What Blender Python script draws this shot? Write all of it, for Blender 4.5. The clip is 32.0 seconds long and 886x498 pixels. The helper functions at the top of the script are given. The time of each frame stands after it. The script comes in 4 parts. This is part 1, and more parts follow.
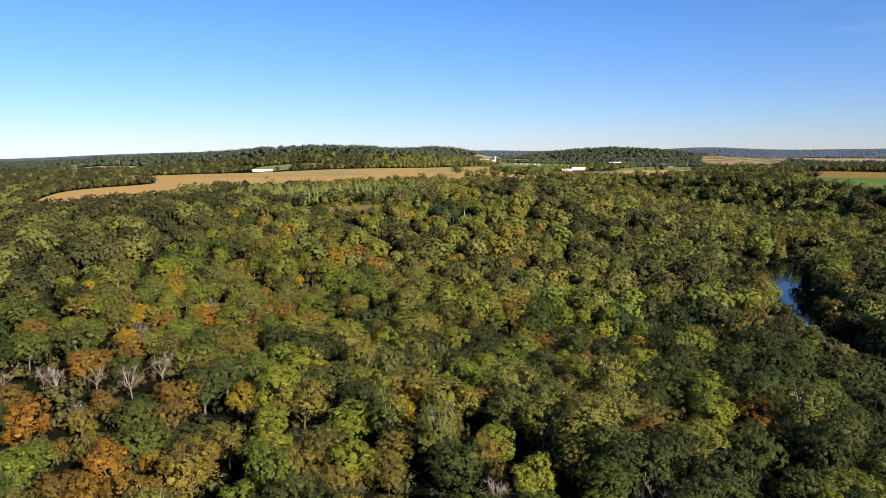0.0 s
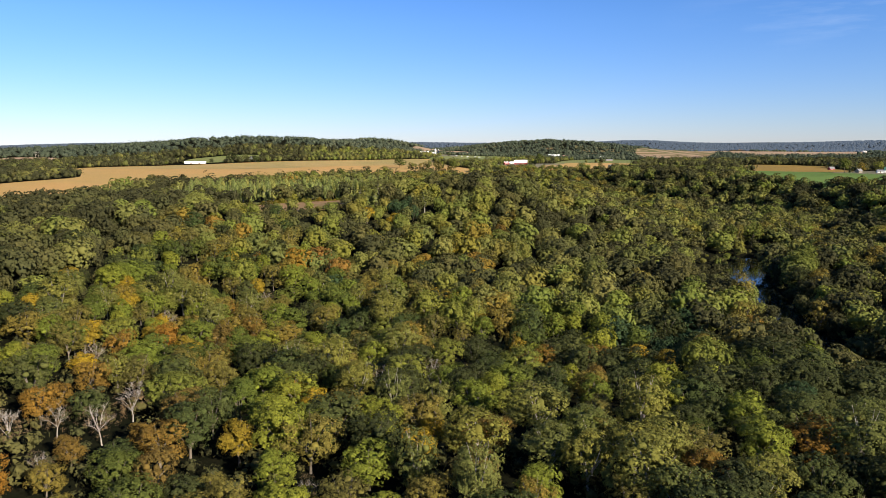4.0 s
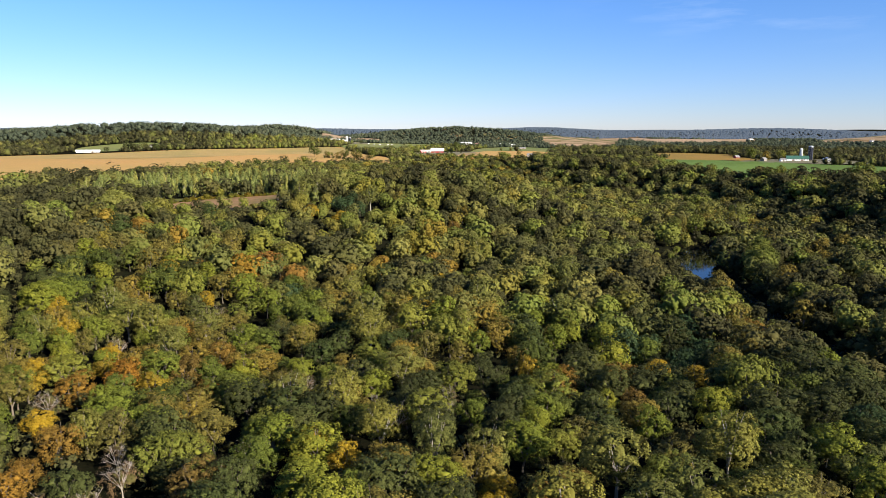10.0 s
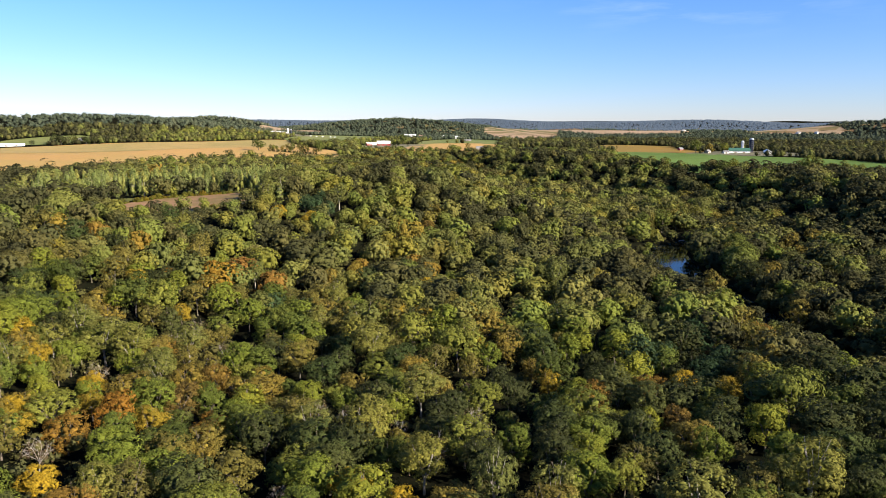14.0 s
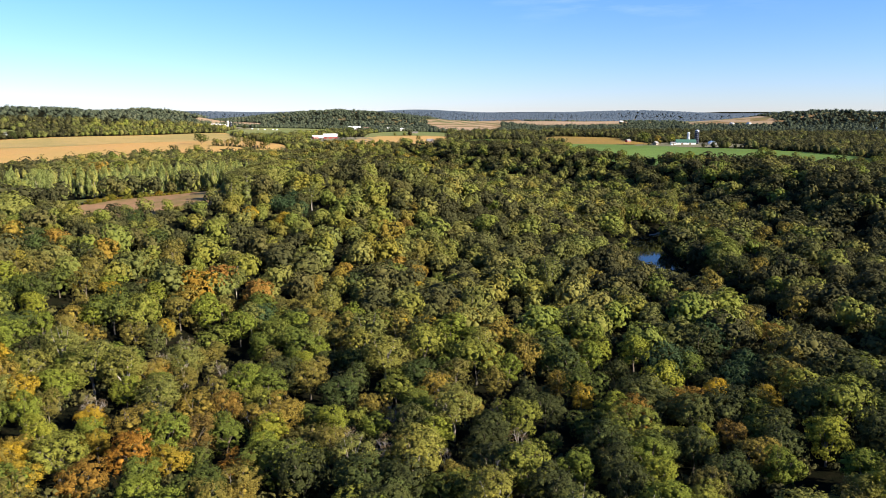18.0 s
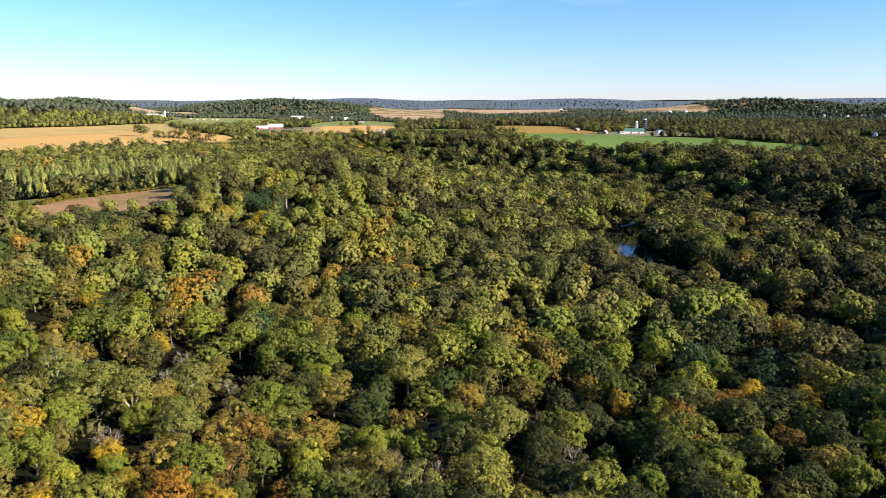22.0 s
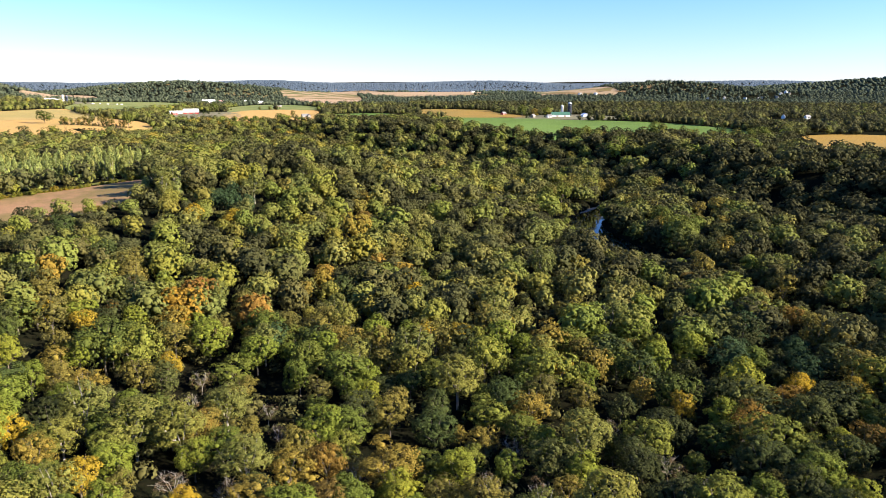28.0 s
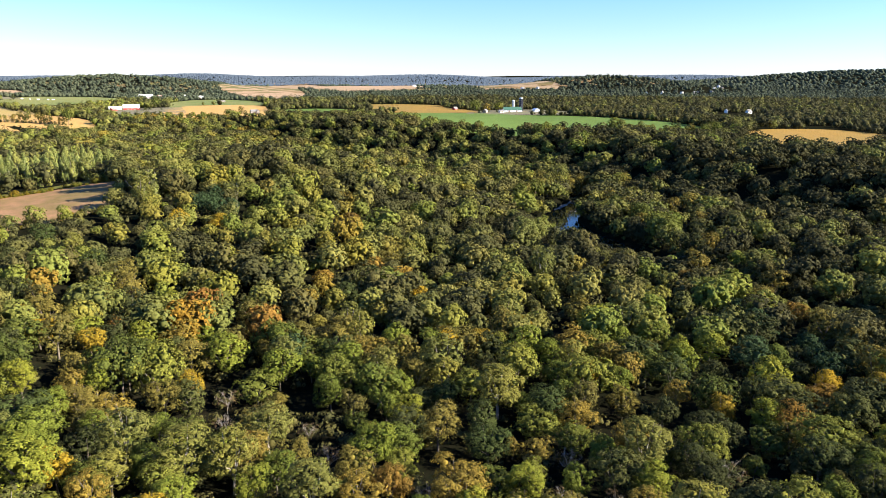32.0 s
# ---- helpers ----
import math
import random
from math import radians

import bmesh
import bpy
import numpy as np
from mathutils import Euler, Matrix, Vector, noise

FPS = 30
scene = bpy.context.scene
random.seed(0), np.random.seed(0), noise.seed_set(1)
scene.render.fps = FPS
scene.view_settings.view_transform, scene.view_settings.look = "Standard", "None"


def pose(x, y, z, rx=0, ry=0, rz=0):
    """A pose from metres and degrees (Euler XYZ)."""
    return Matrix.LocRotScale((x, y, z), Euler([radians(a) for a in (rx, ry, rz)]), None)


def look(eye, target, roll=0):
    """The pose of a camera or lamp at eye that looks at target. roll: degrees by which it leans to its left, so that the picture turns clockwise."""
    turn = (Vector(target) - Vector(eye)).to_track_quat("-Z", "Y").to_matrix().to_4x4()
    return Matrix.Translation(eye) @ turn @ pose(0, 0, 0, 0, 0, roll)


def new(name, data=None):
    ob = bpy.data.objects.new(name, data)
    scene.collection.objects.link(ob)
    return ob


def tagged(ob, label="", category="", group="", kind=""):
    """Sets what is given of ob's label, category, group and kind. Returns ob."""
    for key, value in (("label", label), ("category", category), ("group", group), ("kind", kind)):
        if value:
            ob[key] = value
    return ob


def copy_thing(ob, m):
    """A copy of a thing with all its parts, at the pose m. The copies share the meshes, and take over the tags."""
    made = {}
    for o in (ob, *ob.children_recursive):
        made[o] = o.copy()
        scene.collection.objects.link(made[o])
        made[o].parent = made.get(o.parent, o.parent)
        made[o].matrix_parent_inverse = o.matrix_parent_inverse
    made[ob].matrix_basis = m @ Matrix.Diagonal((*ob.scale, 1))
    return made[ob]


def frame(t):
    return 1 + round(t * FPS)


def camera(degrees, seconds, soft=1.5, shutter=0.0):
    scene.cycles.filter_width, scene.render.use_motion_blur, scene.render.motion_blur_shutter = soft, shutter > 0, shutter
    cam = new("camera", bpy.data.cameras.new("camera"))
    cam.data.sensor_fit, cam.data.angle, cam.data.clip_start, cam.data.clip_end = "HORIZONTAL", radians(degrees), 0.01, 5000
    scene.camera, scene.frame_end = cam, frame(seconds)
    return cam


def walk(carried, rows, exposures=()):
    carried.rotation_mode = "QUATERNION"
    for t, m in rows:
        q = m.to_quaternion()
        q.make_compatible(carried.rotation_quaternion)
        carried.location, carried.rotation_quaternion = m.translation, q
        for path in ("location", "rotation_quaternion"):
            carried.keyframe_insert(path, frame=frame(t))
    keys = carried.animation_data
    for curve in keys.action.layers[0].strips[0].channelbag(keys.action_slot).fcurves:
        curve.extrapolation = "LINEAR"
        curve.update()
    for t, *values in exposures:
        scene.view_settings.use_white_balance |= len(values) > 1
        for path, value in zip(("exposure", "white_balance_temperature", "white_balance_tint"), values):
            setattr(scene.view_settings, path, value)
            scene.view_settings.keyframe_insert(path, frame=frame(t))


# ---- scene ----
cam = camera(63.917, 32.0, soft=0.5)
PATH = [
    (0.0, pose(0.000, 0.000, 88.000, 82.3205, 0.3275, -0.0474)),
    (1.0, pose(-5.663, 6.155, 88.693, 82.1518, 0.2620, -1.4194)),
    (2.0, pose(-11.318, 12.327, 89.397, 81.9723, 0.1917, -2.7808)),
    (3.0, pose(-16.959, 18.524, 90.117, 81.7868, 0.1268, -4.1362)),
    (4.0, pose(-22.575, 24.753, 90.857, 81.5999, 0.0773, -5.4898)),
    (5.0, pose(-28.162, 31.018, 91.621, 81.4151, 0.0497, -6.8451)),
    (6.0, pose(-33.731, 37.317, 92.406, 81.2317, 0.0355, -8.1996)),
    (7.0, pose(-39.296, 43.644, 93.211, 81.0477, 0.0225, -9.5494)),
    (8.0, pose(-44.874, 49.995, 94.032, 80.8612, -0.0016, -10.8906)),
    (9.0, pose(-50.475, 56.368, 94.867, 80.6711, -0.0444, -12.2200)),
    (10.0, pose(-56.095, 62.771, 95.716, 80.4799, -0.0957, -13.5396)),
    (11.0, pose(-61.727, 69.218, 96.579, 80.2908, -0.1410, -14.8525)),
    (12.0, pose(-67.363, 75.722, 97.456, 80.1073, -0.1657, -16.1622)),
    (13.0, pose(-72.997, 82.288, 98.345, 79.9314, -0.1598, -17.4714)),
    (14.0, pose(-78.620, 88.901, 99.241, 79.7600, -0.1310, -18.7784)),
    (15.0, pose(-84.225, 95.538, 100.136, 79.5886, -0.0917, -20.0808)),
    (16.0, pose(-89.806, 102.176, 101.023, 79.4128, -0.0540, -21.3758)),
    (17.0, pose(-95.356, 108.797, 101.896, 79.2285, -0.0271, -22.6619)),
    (18.0, pose(-100.883, 115.391, 102.753, 79.0325, -0.0086, -23.9430)),
    (19.0, pose(-106.394, 121.954, 103.595, 78.8218, 0.0071, -25.2243)),
    (20.0, pose(-111.898, 128.481, 104.423, 78.5935, 0.0254, -26.5113)),
    (21.0, pose(-117.403, 134.970, 105.236, 78.3462, 0.0498, -27.8075)),
    (22.0, pose(-122.918, 141.429, 106.038, 78.0852, 0.0758, -29.1090)),
    (23.0, pose(-128.452, 147.871, 106.833, 77.8175, 0.0969, -30.4098)),
    (24.0, pose(-134.013, 154.308, 107.625, 77.5500, 0.1067, -31.7038)),
    (25.0, pose(-139.606, 160.752, 108.418, 77.2900, 0.1007, -32.9868)),
    (26.0, pose(-145.213, 167.211, 109.217, 77.0451, 0.0820, -34.2629)),
    (27.0, pose(-150.814, 173.691, 110.024, 76.8237, 0.0555, -35.5384)),
    (28.0, pose(-156.388, 180.201, 110.843, 76.6336, 0.0259, -36.8196)),
    (29.0, pose(-161.918, 186.746, 111.679, 76.4794, -0.0027, -38.1104)),
    (30.0, pose(-167.411, 193.322, 112.528, 76.3511, -0.0305, -39.4040)),
    (31.0, pose(-172.876, 199.924, 113.387, 76.2351, -0.0581, -40.6907)),
    (32.0, pose(-178.325, 206.545, 114.255, 76.1180, -0.0866, -41.9611)),
]
walk(cam, PATH, [(0.0, 1.15), (6.0, 1.25), (13.0, 1.48), (20.0, 1.68), (32.0, 2.04)])

# ---------------------------------------------------------------- sky, sun
SUN_YAW, SUN_UP = -142.0, 24.5
sun_way = Vector((-math.sin(radians(SUN_YAW)) * math.cos(radians(SUN_UP)), math.cos(radians(SUN_YAW)) * math.cos(radians(SUN_UP)), math.sin(radians(SUN_UP))))
world = bpy.data.worlds.new("world")
scene.world = world
world.use_nodes = True
wn, wl = world.node_tree.nodes, world.node_tree.links
sky = wn.new("ShaderNodeTexSky")
sky.sky_type, sky.sun_disc = "NISHITA", False
sky.sun_elevation, sky.sun_rotation = radians(SUN_UP), math.atan2(sun_way.x, sun_way.y)
sky.altitude, sky.air_density, sky.dust_density, sky.ozone_density = 300, 1.0, 0.0, 3.0
wn["Background"].inputs["Strength"].default_value = 0.050
clear_air, deep = wn.new("ShaderNodeMix"), wn.new("ShaderNodeHueSaturation")
clear_air.data_type, clear_air.blend_type = "RGBA", "MULTIPLY"
clear_air.inputs[0].default_value, clear_air.inputs[7].default_value = 1.0, (0.89, 0.985, 1.36, 1)
deep.inputs["Saturation"].default_value = 1.13
wl.new(sky.outputs["Color"], clear_air.inputs[6])
wl.new(clear_air.outputs[2], deep.inputs["Color"])
# thinner haze low over the horizon
low_sky, parts, fade, cut = wn.new("ShaderNodeTexCoord"), wn.new("ShaderNodeSeparateXYZ"), wn.new("ShaderNodeValToRGB"), wn.new("ShaderNodeMix")
cut.data_type, cut.blend_type = "RGBA", "MULTIPLY"
cut.inputs[0].default_value = 1.0
for e, (at, c) in zip(fade.color_ramp.elements, ((0.0, (0.81, 0.84, 0.95, 1)), (0.16, (1, 1, 1, 1)))):
    e.position, e.color = at, c
wl.new(low_sky.outputs["Generated"], parts.inputs[0])
wl.new(parts.outputs["Z"], fade.inputs[0])
wl.new(deep.outputs["Color"], cut.inputs[6])
wl.new(fade.outputs["Color"], cut.inputs[7])
# faint wisps of high cloud to the north-east
turn, part_dir, stretch = wn.new("ShaderNodeVectorRotate"), wn.new("ShaderNodeSeparateXYZ"), wn.new("ShaderNodeMapping")
turn.rotation_type, turn.inputs["Angle"].default_value = "Z_AXIS", radians(38)
stretch.inputs["Scale"].default_value, stretch.inputs["Rotation"].default_value = (5.0, 5.0, 34.0), (0, radians(-9), 0)
wisp, veil, cloud = wn.new("ShaderNodeTexNoise"), wn.new("ShaderNodeValToRGB"), wn.new("ShaderNodeMix")
wisp.inputs["Scale"].default_value, wisp.inputs["Detail"].default_value, wisp.inputs["Roughness"].default_value = 1.0, 5.0, 0.6
for e, (at, v) in zip(veil.color_ramp.elements, ((0.52, 0.0), (0.80, 0.22))):
    e.position, e.color = at, (v, v, v, 1)
wl.new(low_sky.outputs["Generated"], turn.inputs["Vector"])
wl.new(turn.outputs[0], part_dir.inputs[0])
wl.new(turn.outputs[0], stretch.inputs[0])
wl.new(stretch.outputs[0], wisp.inputs["Vector"])
wl.new(wisp.outputs[0], veil.inputs[0])
patch = veil.outputs["Color"]
for axis_name, mid, wide in (("X", 0.0, 0.30), ("Z", 0.155, 0.06)):
    off, size, keep, times = wn.new("ShaderNodeMath"), wn.new("ShaderNodeMath"), wn.new("ShaderNodeMapRange"), wn.new("ShaderNodeMath")
    off.operation, size.operation, times.operation = "SUBTRACT", "ABSOLUTE", "MULTIPLY"
    off.inputs[1].default_value = mid
    keep.interpolation_type = "SMOOTHSTEP"
    keep.inputs["From Min"].default_value, keep.inputs["From Max"].default_value, keep.inputs["To Min"].default_value, keep.inputs["To Max"].default_value = 0.0, wide, 1.0, 0.0
    wl.new(part_dir.outputs[axis_name], off.inputs[0])
    wl.new(off.outputs[0], size.inputs[0])
    wl.new(size.outputs[0], keep.inputs["Value"])
    wl.new(patch, times.inputs[0])
    wl.new(keep.outputs[0], times.inputs[1])
    patch = times.outputs[0]
cloud.data_type = "RGBA"
cloud.inputs[7].default_value = (9.5, 10.2, 11.0, 1)
wl.new(patch, cloud.inputs[0])
wl.new(cut.outputs[2], cloud.inputs[6])
wl.new(cloud.outputs[2], wn["Background"].inputs["Color"])
sun = new("sun", bpy.data.lights.new("sun", "SUN"))
sun.data.energy, sun.data.angle, sun.data.color = 5.0, radians(0.53), (1.0, 0.90, 0.75)
sun.matrix_world = look(sun_way * 1000, (0, 0, 0))


# ---------------------------------------------------------------- the lie of the land
def ss(a, b, v):
    """A smooth step from 0 at a to 1 at b."""
    k = np.clip((np.asarray(v, float) - a) / (b - a), 0, 1)
    return k * k * (3 - 2 * k)


def waves(x, y, size, seed):
    """Gentle rolling between -1 and 1 with swells of about that size."""
    r = np.random.RandomState(seed)
    out = 0.0
    for n in range(5):
        a, p, s = r.uniform(0, 6.28), r.uniform(0, 6.28), size * r.uniform(0.7, 1.6)
        out = out + np.sin((x * np.cos(a) + y * np.sin(a)) * 6.28 / s + p)
    return out / 3.2


LEFT_Y = [-400, 200, 330, 450, 520, 560, 600, 640, 800, 1000, 1200, 1500]
LEFT_X = [-80, -85, -90, -85, -30, 70, 190, 250, 290, 260, 210, 180]
RIGHT_Y = [-400, 0, 400, 560, 700, 900, 1000, 1200, 1500]
RIGHT_X = [520, 450, 400, 410, 445, 435, 370, 310, 280]
RIVER = [(190, -250), (150, 60), (158, 190), (176, 280), (191, 345), (207, 400), (230, 465), (256, 528), (284, 570), (328, 598), (378, 620), (404, 664), (414, 720)]
WATER = -5.0


def smooth_line(pts, n=8):
    pts = [np.array(p, float) for p in pts]
    out = []
    for i in range(len(pts) - 1):
        a, b = pts[i], pts[i + 1]
        m0 = (b - pts[i - 1]) / 2 if i else b - a
        m1 = (pts[i + 2] - a) / 2 if i + 2 < len(pts) else b - a
        for k in range(n):
            u = k / n
            out.append((2 * u**3 - 3 * u**2 + 1) * a + (u**3 - 2 * u**2 + u) * m0 + (3 * u**2 - 2 * u**3) * b + (u**3 - u**2) * m1)
    return np.array(out + [pts[-1]])


RIVER_LINE = smooth_line(RIVER)


def river_gap(x, y):
    """Metres to the river's middle."""
    x, y = np.atleast_1d(np.asarray(x, float)), np.atleast_1d(np.asarray(y, float))
    best = np.full(x.shape, 1e9)
    for a, b in zip(RIVER_LINE[:-1], RIVER_LINE[1:]):
        d = b - a
        u = np.clip(((x - a[0]) * d[0] + (y - a[1]) * d[1]) / (d @ d), 0, 1)
        best = np.minimum(best, np.hypot(x - a[0] - u * d[0], y - a[1] - u * d[1]))
    return best


def bump(x, y, cx, cy, sx, sy, turn=0.0):
    c, s = np.cos(radians(turn)), np.sin(radians(turn))
    u, v = (x - cx) * c + (y - cy) * s, -(x - cx) * s + (y - cy) * c
    return np.exp(-((u / sx) ** 2) - (v / sy) ** 2)


def height(x, y):
    x, y = np.atleast_1d(np.asarray(x, float)), np.atleast_1d(np.asarray(y, float))
    r = np.hypot(x, y)
    upland = 33 + 8 * ss(900, 1500, r) + 4 * ss(1500, 2000, r) + 10 * ss(2300, 3700, r) + 1.5 * waves(x, y, 500, 3) * ss(700, 1300, r)
    upland = upland + 13 * bump(x, y, 75, 680, 120, 75)
    wall_left = sum(ss(-25, 135, np.interp(y + k, LEFT_Y, LEFT_X) - 12 - x) for k in (-60, -30, 0, 30, 60)) / 5
    wall_right = ss(-10, 95, x - np.interp(y, RIGHT_Y, RIGHT_X))
    far_end = ss(950, 1500, y)
    rim = np.maximum(np.maximum(wall_left, wall_right), far_end)
    out = upland * rim + 1.2 * waves(x, y, 90, 5) * (1 - rim)
    # the wood climbs again towards the flight's start and on the western side
    out = out + 9 * ss(300, 205, y) * (1 - rim) * ss(24, 60, river_gap(x, y)) + 7 * bump(x, y, -118, 250, 55, 85)
    # wooded hills on the skyline
    out = out + 56 * bump(x, y, -300, 2230, 420, 330, -6) + 52 * bump(x, y, -20, 2650, 230, 220) + 30 * bump(x, y, -900, 2350, 480, 330)
    out = out + 52 * bump(x, y, 720, 3050, 420, 330, -20)
    out = out + 52 * bump(x, y, 2300, 1990, 380, 230, -52) + 74 * bump(x, y, 3400, 1250, 800, 380, -70)
    lift = ss(3750, 4450, r) * ss(-0.62, -0.3, x / np.maximum(r, 1))
    out = out + lift * (41 + 8 * waves(x, y, 900, 9))
    # the low point bar inside the bend, then the river's bed
    gap = river_gap(x, y)
    west = ss(5, -5, x - np.interp(y, RIVER_LINE[:72, 1], RIVER_LINE[:72, 0])) * ss(440, 480, y) * ss(620, 590, y)
    out = out - 4.2 * west * ss(50, 20, gap)
    return np.minimum(out, out + (-7.0 - out) * (1 - ss(10.5, 18, gap)))


# ---------------------------------------------------------------- materials
def material(name, rough=0.8, metal=0.0):
    m = bpy.data.materials.new(name)
    m.use_nodes = True
    b = m.node_tree.nodes["Principled BSDF"]
    b.inputs["Roughness"].default_value, b.inputs["Metallic"].default_value = rough, metal
    return m, m.node_tree.nodes, m.node_tree.links, b


def ramp(nodes, stops):
    r = nodes.new("ShaderNodeValToRGB")
    while len(r.color_ramp.elements) < len(stops):
        r.color_ramp.elements.new(0.5)
    for e, (at, c) in zip(r.color_ramp.elements, stops):
        e.position, e.color = at, (*c, 1)
    return r


def noise_node(nodes, links, size, detail=4.0, rough=0.6, coords="Object"):
    tc, n = nodes.new("ShaderNodeTexCoord"), nodes.new("ShaderNodeTexNoise")
    n.inputs["Scale"].default_value, n.inputs["Detail"].default_value, n.inputs["Roughness"].default_value = 1.0 / size, detail, rough
    links.new(tc.outputs[coords], n.inputs["Vector"])
    return n


def mix(nodes, links, a, b, fac, mode="MIX"):
    m = nodes.new("ShaderNodeMix")
    m.data_type, m.blend_type = "RGBA", mode
    for sock, v in ((m.inputs[0], fac), (m.inputs[6], a), (m.inputs[7], b)):
        if hasattr(v, "links") or hasattr(v, "is_linked"):
            links.new(v, sock)
        elif isinstance(v, (int, float)):
            sock.default_value = v
        else:
            sock.default_value = (*v, 1)
    return m.outputs[2]


def plain(name, colour, vary=0.15, rough=0.7, size=2.0, metal=0.0, bump_size=0.0):
    """A painted or bare surface with stains at two scales."""
    m, n, l, b = material(name, rough, metal)
    big, small = noise_node(n, l, size), noise_node(n, l, size * 0.12)
    dark = [c * (1 - vary) for c in colour]
    c = mix(n, l, dark, colour, big.outputs[0])
    c = mix(n, l, c, [min(1, k * (1 + vary)) for k in colour], small.outputs[0])
    l.new(c, b.inputs["Base Color"])
    if bump_size:
        bp = n.new("ShaderNodeBump")
        bp.inputs["Strength"].default_value, bp.inputs["Distance"].default_value = 0.5, bump_size
        l.new(small.outputs[0], bp.inputs["Height"])
        l.new(bp.outputs[0], b.inputs["Normal"])
    return m


def leaf_material(name, stops, by_tree=True, glow=0.24, uneven=0.40):
    """Leaves: hue set tree by tree, lighter and darker leaf by leaf, with light shining through."""
    m, n, l, b = material(name, 0.75)
    if by_tree:
        src = n.new("ShaderNodeObjectInfo").outputs["Random"]
    else:
        at = n.new("ShaderNodeAttribute")
        at.attribute_name = "tint"
        src = at.outputs["Fac"]
    r = ramp(n, stops)
    l.new(src, r.inputs[0])
    isl = n.new("ShaderNodeNewGeometry").outputs["Random Per Island"]
    spread = ramp(n, [(0.0, (1 - uneven,) * 3), (0.5, (1.0, 1.0, 1.0)), (1.0, (1 + uneven, 1 + 0.95 * uneven, 1 + 0.7 * uneven))])
    l.new(isl, spread.inputs[0])
    patch = noise_node(n, l, 3.2, 3.0)
    shift = ramp(n, [(0.3, (0.92, 0.95, 0.94)), (0.7, (1.08, 1.05, 1.0))])
    l.new(patch.outputs[0], shift.inputs[0])
    c = mix(n, l, r.outputs[0], spread.outputs[0], 1.0, "MULTIPLY")
    c = mix(n, l, c, shift.outputs[0], 1.0, "MULTIPLY")
    l.new(c, b.inputs["Base Color"])
    b.inputs["Specular IOR Level"].default_value = 0.04
    tr, mx = n.new("ShaderNodeBsdfTranslucent"), n.new("ShaderNodeMixShader")
    l.new(c, tr.inputs["Color"])
    mx.inputs[0].default_value = glow
    l.new(b.outputs[0], mx.inputs[1])
    l.new(tr.outputs[0], mx.inputs[2])
    l.new(mx.outputs[0], n["Material Output"].inputs["Surface"])
    return m


GREEN = [(0.0, (0.054, 0.067, 0.016)), (0.3, (0.078, 0.092, 0.021)), (0.65, (0.106, 0.120, 0.024)), (1.0, (0.145, 0.147, 0.027))]
FRESH = [(0.0, (0.085, 0.105, 0.021)), (0.5, (0.121, 0.142, 0.022)), (1.0, (0.176, 0.178, 0.024))]
DARK = [(0.0, (0.034, 0.039, 0.014)), (0.4, (0.050, 0.056, 0.020)), (0.7, (0.046, 0.062, 0.019)), (1.0, (0.074, 0.077, 0.024))]
OLIVE = [(0.0, (0.093, 0.084, 0.025)), (0.35, (0.128, 0.110, 0.027)), (0.7, (0.158, 0.126, 0.029)), (1.0, (0.189, 0.137, 0.027))]
GOLD = [(0.0, (0.182, 0.134, 0.019)), (0.5, (0.237, 0.167, 0.020)), (1.0, (0.303, 0.203, 0.019))]
RUST = [(0.0, (0.114, 0.080, 0.024)), (0.45, (0.152, 0.096, 0.022)), (0.8, (0.193, 0.110, 0.021)), (1.0, (0.237, 0.112, 0.018))]
PALE = [(0.0, (0.095, 0.104, 0.029)), (0.5, (0.124, 0.126, 0.033)), (1.0, (0.155, 0.144, 0.030))]
TWIG = [(0.0, (0.085, 0.060, 0.036)), (1.0, (0.130, 0.088, 0.046))]
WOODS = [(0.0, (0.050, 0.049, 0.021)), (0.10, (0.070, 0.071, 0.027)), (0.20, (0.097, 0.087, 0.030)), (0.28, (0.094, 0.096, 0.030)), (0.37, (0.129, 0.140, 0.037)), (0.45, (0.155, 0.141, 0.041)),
         (0.53, (0.133, 0.159, 0.032)), (0.61, (0.176, 0.163, 0.045)), (0.68, (0.143, 0.165, 0.030)), (0.76, (0.180, 0.146, 0.034)), (0.83, (0.163, 0.161, 0.029)), (0.90, (0.222, 0.147, 0.027)), (0.95, (0.195, 0.101, 0.025)), (1.0, (0.235, 0.150, 0.016))]
M_GREEN, M_DARK = leaf_material("green leaves", GREEN), leaf_material("dark green leaves", DARK)
M_FRESH = leaf_material("fresh green leaves", FRESH)
M_OLIVE, M_GOLD = leaf_material("olive leaves", OLIVE), leaf_material("golden leaves", GOLD)
M_RUST, M_PALE = leaf_material("rust leaves", RUST), leaf_material("pale leaves", PALE)
M_POPLAR = leaf_material("poplar leaves", [(0.0, (0.147, 0.172, 0.054)), (0.6, (0.192, 0.212, 0.064)), (1.0, (0.235, 0.226, 0.059))])
M_TEAL = leaf_material("bluish leaves", [(0.0, (0.030, 0.052, 0.022)), (1.0, (0.046, 0.071, 0.030))])
M_SHRUB = leaf_material("shrub leaves", [(0.0, (0.079, 0.085, 0.015)), (0.6, (0.121, 0.106, 0.015)), (1.0, (0.163, 0.115, 0.015))])
M_TWIG = leaf_material("dry leaves", TWIG, glow=0.1)
M_WOODS = leaf_material("woodland leaves", WOODS, by_tree=False, uneven=0.12)
# greyer, bluer greens than the nearer woods: distance haze put into the leaf colour
M_HILLS = leaf_material("far woodland leaves, haze-tinted", [(0.0, (0.050, 0.062, 0.040)), (0.4, (0.068, 0.080, 0.049)), (0.8, (0.092, 0.098, 0.056)), (1.0, (0.118, 0.106, 0.056))], by_tree=False, glow=0.1, uneven=0.12)
